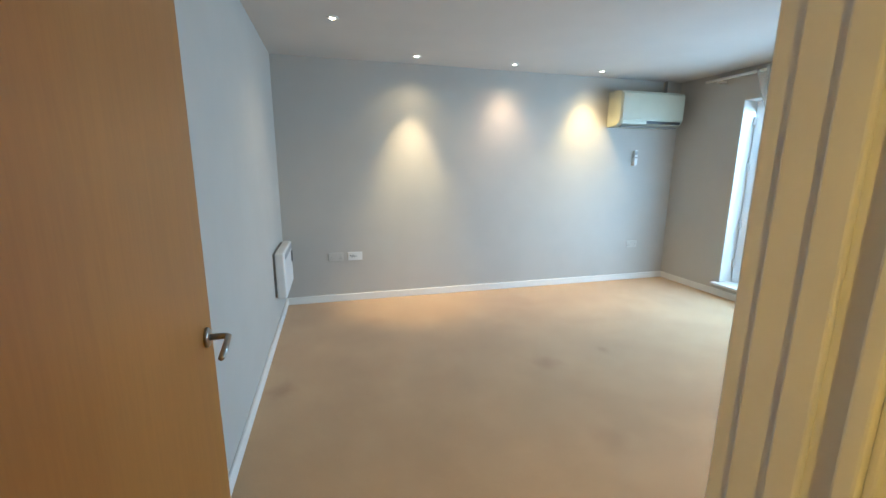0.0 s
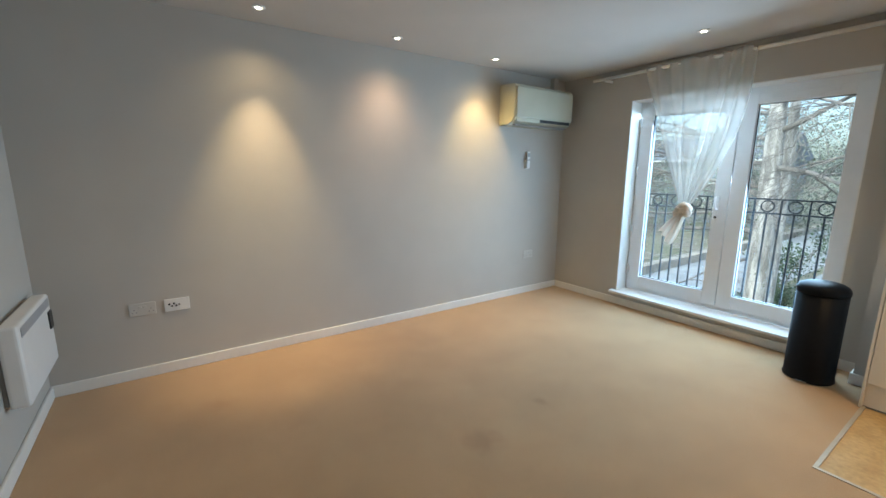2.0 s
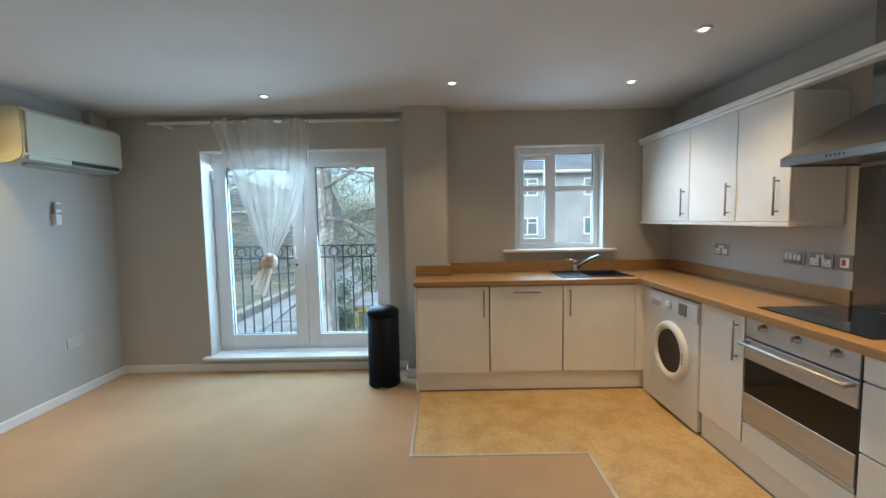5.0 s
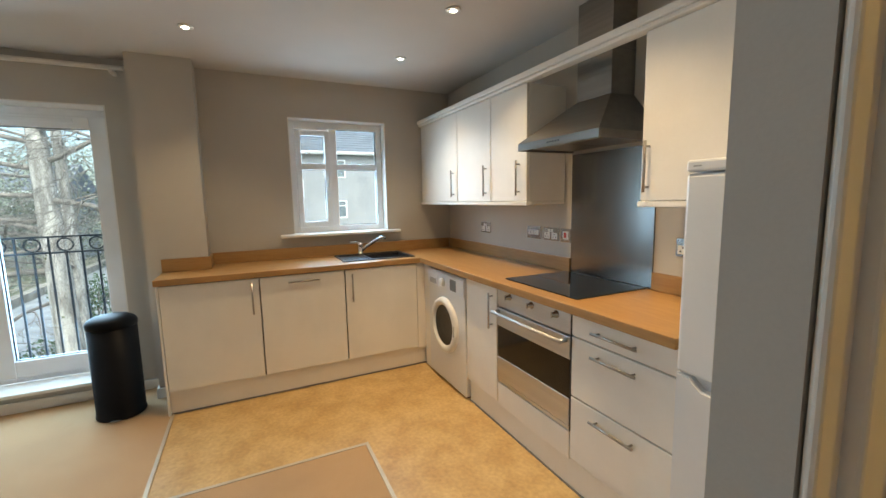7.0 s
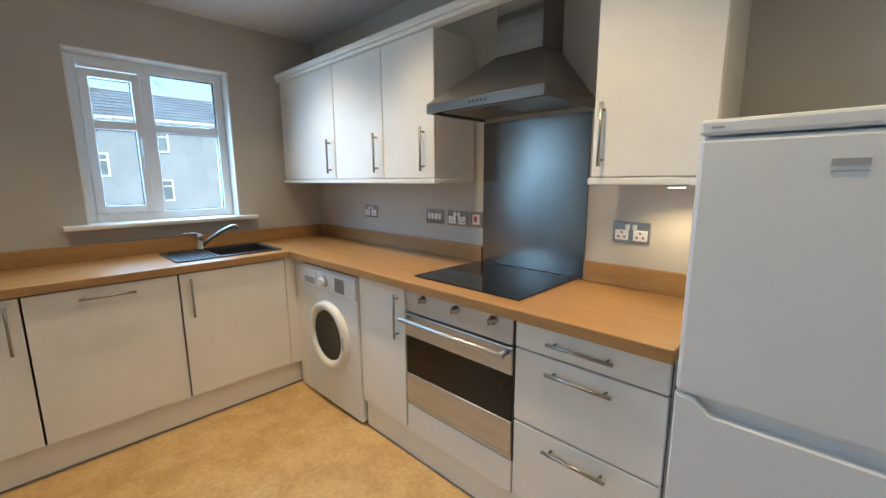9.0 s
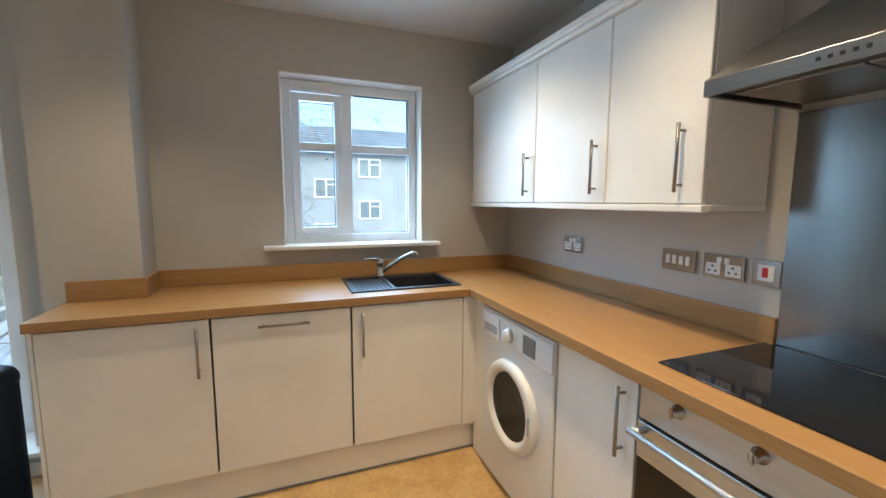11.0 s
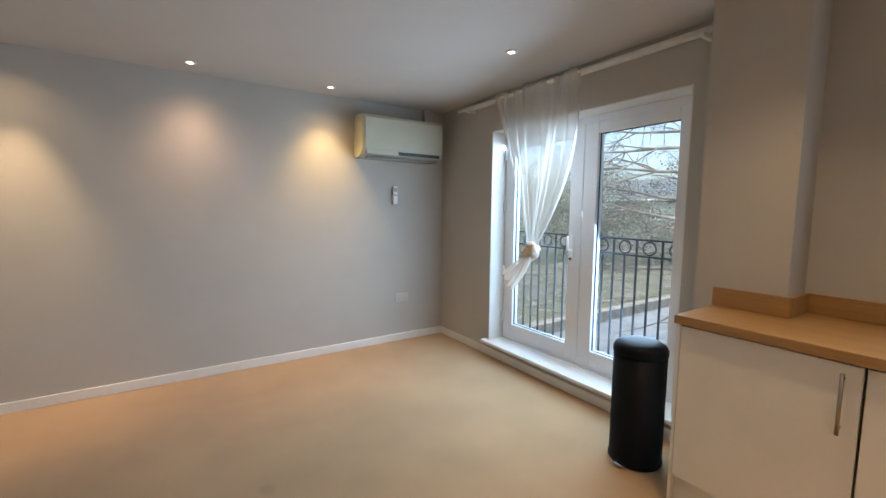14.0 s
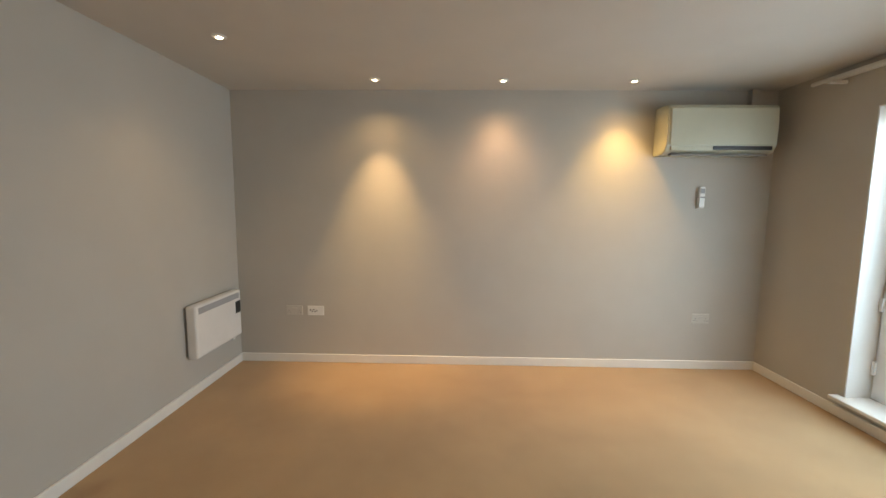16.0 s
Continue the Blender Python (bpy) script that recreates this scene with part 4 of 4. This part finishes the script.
def fridge():
    x0, x1, f = 0.755, 1.274, -0.582
    r = thing("fridge_freezer", (1.0, -0.86, 0), "white fridge freezer with two doors, closed", "fridge")
    boxes("body", [(x0 + 0.003, x1 - 0.003, -1.15, f - 0.055, 0.02, 1.484)], M_appl, r, 0.006)
    boxes("upper_door", [(x0, x1, f - 0.052, f, 0.808, 1.447)], M_appl, r, 0.012)
    boxes("top_trim", [(x0, x1, f - 0.06, f + 0.002, 1.451, 1.487)], M_appl, r, 0.008)
    bm = bmesh.new()  # lower door with a sloped hand scoop in its top edge
    rim = [(x0, 0.06), (x1, 0.06), (x1, 0.803), (x1 - 0.045, 0.803), (x1 - 0.085, 0.770), (x0 + 0.085, 0.770), (x0 + 0.045, 0.803), (x0, 0.803)]
    face = [[bm.verts.new((x - 1.0, y, z)) for x, z in rim] for y in (f - 0.052 + 0.86, f + 0.86)]
    for k in range(8):
        bm.faces.new((face[0][k], face[0][(k + 1) % 8], face[1][(k + 1) % 8], face[1][k]))
    bm.faces.new(face[0])
    bm.faces.new(face[1])
    bmesh.ops.recalc_face_normals(bm, faces=bm.faces)
    bmesh.ops.bevel(bm, geom=[e for e in bm.edges if all(v.co.y > f + 0.855 for v in e.verts)], offset=0.006, segments=3, affect="EDGES", clamp_overlap=True)
    from_bm("lower_door", bm, M_appl, (1.0, -0.86, 0), r)
    boxes("grip", [(x0 + 0.04, x1 - 0.04, f - 0.05, f - 0.026, 0.762, 0.804)], M_appl, r, 0.005)
    boxes("kick_plate", [(x0 + 0.01, x1 - 0.01, f - 0.06, f - 0.03, -0.004, 0.055)], M_applgrey, r)
    boxes("badge", [(0.985, 1.040, f, f + 0.002, 1.378, 1.392), (0.985, 1.040, f, f + 0.002, 1.366, 1.369)], M_applgrey, r)
    boxes("sticker", [(0.775, 0.852, f, f + 0.0008, 0.842, 0.886)], M_blue, r)
    boxes("sticker_print", [(0.782, 0.845, f + 0.0008, f + 0.0014, z, z + 0.004) for z in (0.852, 0.861, 0.876)] + [], M_paper, r)
    boxes("top_print", [(0.765, 0.80, f + 0.002, f + 0.0026, 1.466, 1.471), (1.225, 1.25, f + 0.002, f + 0.0026, 1.466, 1.471)], M_applgrey, r)
    cu = bpy.data.curves.new("lettering", "FONT")
    cu.body, cu.size, cu.extrude, cu.align_x = "REGISTER NOW", 0.0105, 0.0003, "CENTER"
    t = new("lettering", cu)
    t.matrix_basis = pose(0.8135, f + 0.001, 0.8895, 90, 0, 180)
    me = bpy.data.meshes.new_from_object(t)
    bpy.data.objects.remove(t)
    o = new("lettering", me)
    me.materials.clear()
    me.materials.append(M_blue)
    o.matrix_basis = pose(0.8135, f + 0.001, 0.8895, 90, 0, 180)
    put(o, r)


fridge()

# ---- outside ----
GZ = -3.4
tagged(box("ground", -400, 900, -700, 700, GZ - 0.4, GZ, M_grass, None, 0), "rough winter lawn with leaf litter", "ground", kind="structure")
tagged(boxes("path", [(5.2, 120, 6.6, 10.8, GZ, GZ + 0.03)], M_path, None, 0), "pale grey concrete path", "path", kind="structure")
tagged(boxes("kerb", [(5.2, 120, 10.8, 11.25, GZ, GZ + 0.45)], M_kerb, None, 0.02), "low buff stone edging wall", "edging", kind="structure")
tagged(boxes("outer_wall", [(WX1 + T + 0.002, WX1 + T + 0.1, -6, 1.40, GZ, -0.2), (WX1 + T + 0.002, WX1 + T + 0.1, 1.40, 8, GZ, -0.2)], M_facade, None, 0), "buff brick outer wall of the flats", "wall", kind="structure")


def railing():
    r = thing("balcony_railing", (4.47, 2.33, 0.1), "dark iron balcony railing with rings", "railing")
    y0, y1 = 1.42, 3.26
    boxes("rail", [(4.455, 4.485, y0, y1, z, z + 0.012) for z in (1.150, 1.030, 0.205)], M_iron, r, 0.002)
    boxes("post", [(4.362, 4.485, y, y + 0.014, z, z + 0.03) for y in (y0, y1 - 0.014) for z in (0.25, 1.08)], M_iron, r)
    for i in range(20):
        y = y0 + 0.01 + i * 0.0955
        boxes("baluster", [(4.464, 4.476, y - 0.006, y + 0.006, 0.205, 1.032 if i % 2 else 1.152)], M_iron, r)
    for i in range(9):
        y = y0 + 0.01 + (2 * i + 1) * 0.0955
        bm = bmesh.new()
        ring = [Vector((0, 0.047 * math.cos(a), 0.047 * math.sin(a))) for a in [2 * math.pi * k / 24 for k in range(25)]]
        tube_bm(bm, ring, 0.006, 6)
        from_bm("ring", bm, M_iron, (4.47, y, 1.096), r, True)


railing()


def leaf_bits(bm, centre, radii, count, size, rng):
    for _ in range(count):
        d = Vector((rng.gauss(0, 1), rng.gauss(0, 1), rng.gauss(0, 1))).normalized() * (rng.random() ** 0.45)
        p = Vector(centre) + Vector((d.x * radii[0], d.y * radii[1], d.z * radii[2]))
        a = Vector((rng.uniform(-1, 1), rng.uniform(-1, 1), rng.uniform(-1, 1))).normalized()
        b = a.cross(Vector((rng.uniform(-1, 1), rng.uniform(-1, 1), rng.uniform(-1, 1)))).normalized()
        s = size * rng.uniform(0.6, 1.4)
        vs = [bm.verts.new(p + a * s), bm.verts.new(p + b * s * 0.6), bm.verts.new(p - a * s), bm.verts.new(p - b * s * 0.6)]
        bm.faces.new(vs)


def tree(x, y, radius, height, seed, lean=(0, 0), lowest=0.25, leaves=240, label="tall bare tree with pale trunk and drooping branches", reach=()):
    rng = random.Random(seed)
    t = thing("tree", (x, y, GZ), label, "tree", "trees outside the window")
    bm = bmesh.new()
    pts = [Vector((lean[0] * k * height + 0.08 * math.sin(k * 5 + seed), lean[1] * k * height + 0.08 * math.cos(k * 4 + seed), k * height)) for k in [i / 12 for i in range(13)]]
    tube_bm(bm, pts, [radius * (1.25 if i == 0 else 1.0 - 0.75 * i / 12) for i in range(13)], 14)
    trunk = from_bm("trunk", bm, M_bark, (x, y, GZ), t, True)
    bw, lf = bmesh.new(), bmesh.new()
    tips = []

    def grow(p, d, r, length, depth):
        seg = [p]
        rad = [r]
        n = 6
        for i in range(n):
            d = (d + Vector((rng.uniform(-0.22, 0.22), rng.uniform(-0.22, 0.22), rng.uniform(-0.22, 0.16)))).normalized()
            p = p + d * length / n
            seg.append(p)
            rad.append(max(0.004, r * (1 - (i + 1) / (n + 0.6))))
        tube_bm(bw, seg, rad, 5 if depth else 7)
        if depth < 3:
            for i in range(rng.randint(4, 6)):
                k = rng.randint(2, n)
                nd = (d + Vector((rng.uniform(-0.9, 0.9), rng.uniform(-0.9, 0.9), rng.uniform(-0.55, 0.45)))).normalized()
                grow(seg[k], nd, rad[k] * 0.6 + 0.003, length * rng.uniform(0.4, 0.62), depth + 1)
        else:
            tips.append(p)

    for i in range(13):
        k = lowest + (0.97 - lowest) * i / 12
        j = min(11, int(k * 12))
        base = pts[j].lerp(pts[j + 1], k * 12 - j)
        a = rng.uniform(0, 2 * math.pi)
        grow(base, Vector((math.cos(a), math.sin(a), rng.uniform(-0.1, 0.5))).normalized(), radius * (0.34 - 0.2 * k), height * rng.uniform(0.2, 0.33), 0)
    for h, dx, dy in reach:  # long level limbs on the open side
        j = min(11, int(h / height * 12))
        grow(pts[j].lerp(pts[j + 1], h / height * 12 - j), Vector((dx, dy, 0.12)).normalized(), radius * 0.2, 4.6, 0)
    from_bm("branches", bw, M_twig, (x, y, GZ), t, True)
    for p in rng.sample(tips, min(len(tips), leaves // 6)):
        leaf_bits(lf, p, (0.25, 0.25, 0.2), 6, 0.035, rng)
    from_bm("leaves", lf, M_leaf, (x, y, GZ), t)


tree(12.0, 4.45, 0.27, 13, 3, (0.03, 0.01), 0.26, reach=[(3.9 + 0.55 * i, -0.35 + 0.22 * (i % 3), 1.0) for i in range(8)])
tree(14.2, 4.75, 0.19, 12, 7, (-0.01, 0.02), 0.2)
tree(9.6, 1.75, 0.2, 10, 31, (0.0, 0.0), 0.3, 200)
tree(23.0, 1.6, 0.25, 13, 19, (0.0, 0.03), 0.2, 500)
tree(16.0, 17.5, 0.22, 12, 11, (0.02, -0.02), 0.22, 500)

rng = random.Random(5)
for x, y, r, h, mat, lab in ((16.5, 5.4, 1.3, 1.3, M_leafd, "dark green evergreen shrub"), (14.6, 5.6, 1.0, 1.0, M_leafd, "dark green evergreen shrub"), (20.5, 6.2, 1.4, 2.2, M_leafd, "tall dark green evergreen shrub"), (24.0, 5.0, 1.8, 2.6, M_leafd, "tall dark green evergreen shrub")):
    s = thing("shrub", (x, y, GZ), lab, "shrub", "shrubs on the lawn")
    bm = bmesh.new()
    for k in range(9):
        a, q = rng.uniform(0, 6.28), rng.uniform(0, 0.7)
        leaf_bits(bm, (r * q * math.cos(a), r * q * math.sin(a), h * rng.uniform(0.35, 0.8)), (r * 0.45, r * 0.45, h * 0.35), 260, 0.045, rng)
    from_bm("leaves", bm, mat, (x, y, GZ), s)
    bm = bmesh.new()
    for k in range(7):
        a = k * 0.9
        tube_bm(bm, [(0, 0, 0), (0.2 * r * math.cos(a), 0.2 * r * math.sin(a), h * 0.4), (0.5 * r * math.cos(a), 0.5 * r * math.sin(a), h * 0.8)], [0.03, 0.02, 0.008], 5)
    from_bm("stems", bm, M_twig, (x, y, GZ), s)

bm = bmesh.new()
rng = random.Random(8)
for k in range(150):
    a = rng.uniform(-6, 62)
    d = rng.uniform(36, 60)
    h = rng.uniform(2.5, 8.0) + d * 0.04
    c = (d * math.cos(radians(a)), d * math.sin(radians(a)), 0)
    if c[1] < 2:
        continue
    for q in range(5):
        leaf_bits(bm, (c[0] + rng.uniform(-1.8, 1.8), c[1] + rng.uniform(-1.8, 1.8), h * rng.uniform(0.15, 1.0)), (1.4, 1.4, 1.3), 150, 0.09, rng)
wood = from_bm("far_trees", bm, M_hazed_leaf, (0, 0, GZ))
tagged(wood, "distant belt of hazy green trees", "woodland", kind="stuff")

tb = thing("timber_table", (19.8, 4.1, GZ), "yellow timber outdoor table with pale top", "outdoor table")
boxes("table_top", [(18.2, 21.4, 3.3, 5.0, GZ + 0.95, GZ + 1.05)], M_path, tb, 0.01)
boxes("apron", [(18.25, 18.33, 3.35, 4.95, GZ + 0.75, GZ + 0.95), (21.27, 21.35, 3.35, 4.95, GZ + 0.75, GZ + 0.95)], M_timber, tb, 0.005)
boxes("leg", [(x, x + 0.14, y, y + 0.14, GZ, GZ + 0.95) for x in (18.25, 21.21) for y in (3.35, 4.1, 4.81)], M_timber, tb, 0.005)

bm = bmesh.new()
rng = random.Random(21)
for k in range(260):
    x, y, a = rng.uniform(8, 34), rng.uniform(11.6, 24), rng.uniform(-0.5, 0.5) + rng.choice((0, 0, 1.2))
    n, r = rng.uniform(0.8, 2.6), rng.uniform(0.015, 0.05)
    pts = [(x + n * i / 3 * math.cos(a), y + n * i / 3 * math.sin(a) + rng.uniform(-0.1, 0.1), 0.03 + rng.uniform(0, 0.22)) for i in range(4)]
    tube_bm(bm, pts, [r, r * 0.8, r * 0.6, r * 0.3], 5)
tagged(from_bm("fallen_branches", bm, M_kerb, (0, 0, GZ)), "fallen bare branches lying in leaf litter", "branches", kind="stuff")


def block(name, x0, x1, y0, y1, eaves, ridge, windows, label):
    h = thing(name, ((x0 + x1) / 2, (y0 + y1) / 2, GZ), label, "building")
    boxes("wall", [(x0, x1, y0, y1, GZ, eaves)], M_facade, h)
    bm = bmesh.new()
    c = Vector(((x0 + x1) / 2, (y0 + y1) / 2, GZ))
    o = 0.35
    v = [bm.verts.new(Vector(p) - c) for p in ((x0 - o, y0 - o, eaves), (x1 + o, y0 - o, eaves), (x1 + o, y1 + o, eaves), (x0 - o, y1 + o, eaves), ((x0 + x1) / 2, y0 - o, ridge), ((x0 + x1) / 2, y1 + o, ridge))]
    for f in ((0, 3, 5, 4), (1, 4, 5, 2), (0, 4, 1), (3, 2, 5), (0, 1, 2, 3)):
        bm.faces.new([v[i] for i in f])
    bmesh.ops.recalc_face_normals(bm, faces=bm.faces)
    from_bm("roof", bm, M_roof, c, h)
    boxes("tile_course", [(x0 - o + (i + 0.5) * ((x1 - x0) / 2 + o) / 9 - 0.05, x0 - o + (i + 0.5) * ((x1 - x0) / 2 + o) / 9 + 0.05, y0 - o, y1 + o, eaves + (ridge - eaves) * (i + 0.5) / 9, eaves + (ridge - eaves) * (i + 0.5) / 9 + 0.03) for i in range(9)], M_roof, h)
    boxes("fascia", [(x0 - o - 0.03, x0 - o, y0 - o, y1 + o, eaves - 0.18, eaves + 0.02), (x0 - o - 0.14, x0 - o - 0.03, y0 - o, y1 + o, eaves - 0.10, eaves)], M_upvc, h)
    for wy, wz in windows:
        w = boxes("window", [(x0 - 0.03, x0 + 0.02, wy - 0.62, wy + 0.62, wz - 0.5, wz + 0.5)], M_pane, h)
        boxes("frame", [(x0 - 0.07, x0 - 0.03, wy - 0.66, wy - 0.58, wz - 0.55, wz + 0.55), (x0 - 0.07, x0 - 0.03, wy + 0.58, wy + 0.66, wz - 0.55, wz + 0.55), (x0 - 0.07, x0 - 0.03, wy - 0.58, wy + 0.58, wz + 0.47, wz + 0.55),
                        (x0 - 0.07, x0 - 0.03, wy - 0.58, wy + 0.58, wz - 0.55, wz - 0.47), (x0 - 0.07, x0 - 0.03, wy - 0.04, wy + 0.04, wz - 0.47, wz + 0.47), (x0 - 0.07, x0 - 0.03, wy - 0.58, wy - 0.04, wz + 0.18, wz + 0.24)], M_upvc, w)


block("apartment_block", 26.0, 34.0, -22.0, 3.0, 4.3, 6.2,
      [(-1.9, 2.1), (-1.9, -0.45), (-4.4, 3.3), (-4.4, 0.85), (-4.4, -1.6), (-8.6, 3.3), (-8.6, 0.85), (-11.2, 2.1), (-11.2, -0.45), (-14.0, 3.3), (-14.0, 0.85), (0.9, 3.3), (0.9, 0.85)],
      "three-storey buff brick flats with slate roof")
block("terrace_house", 44.0, 52.0, 14.0, 34.0, 2.6, 5.0, [(16.5, 1.0), (20.0, 1.0), (24.0, 1.0), (28.0, 1.0), (16.5, -1.6), (20.0, -1.6), (24.0, -1.6)], "distant buff houses behind the trees")
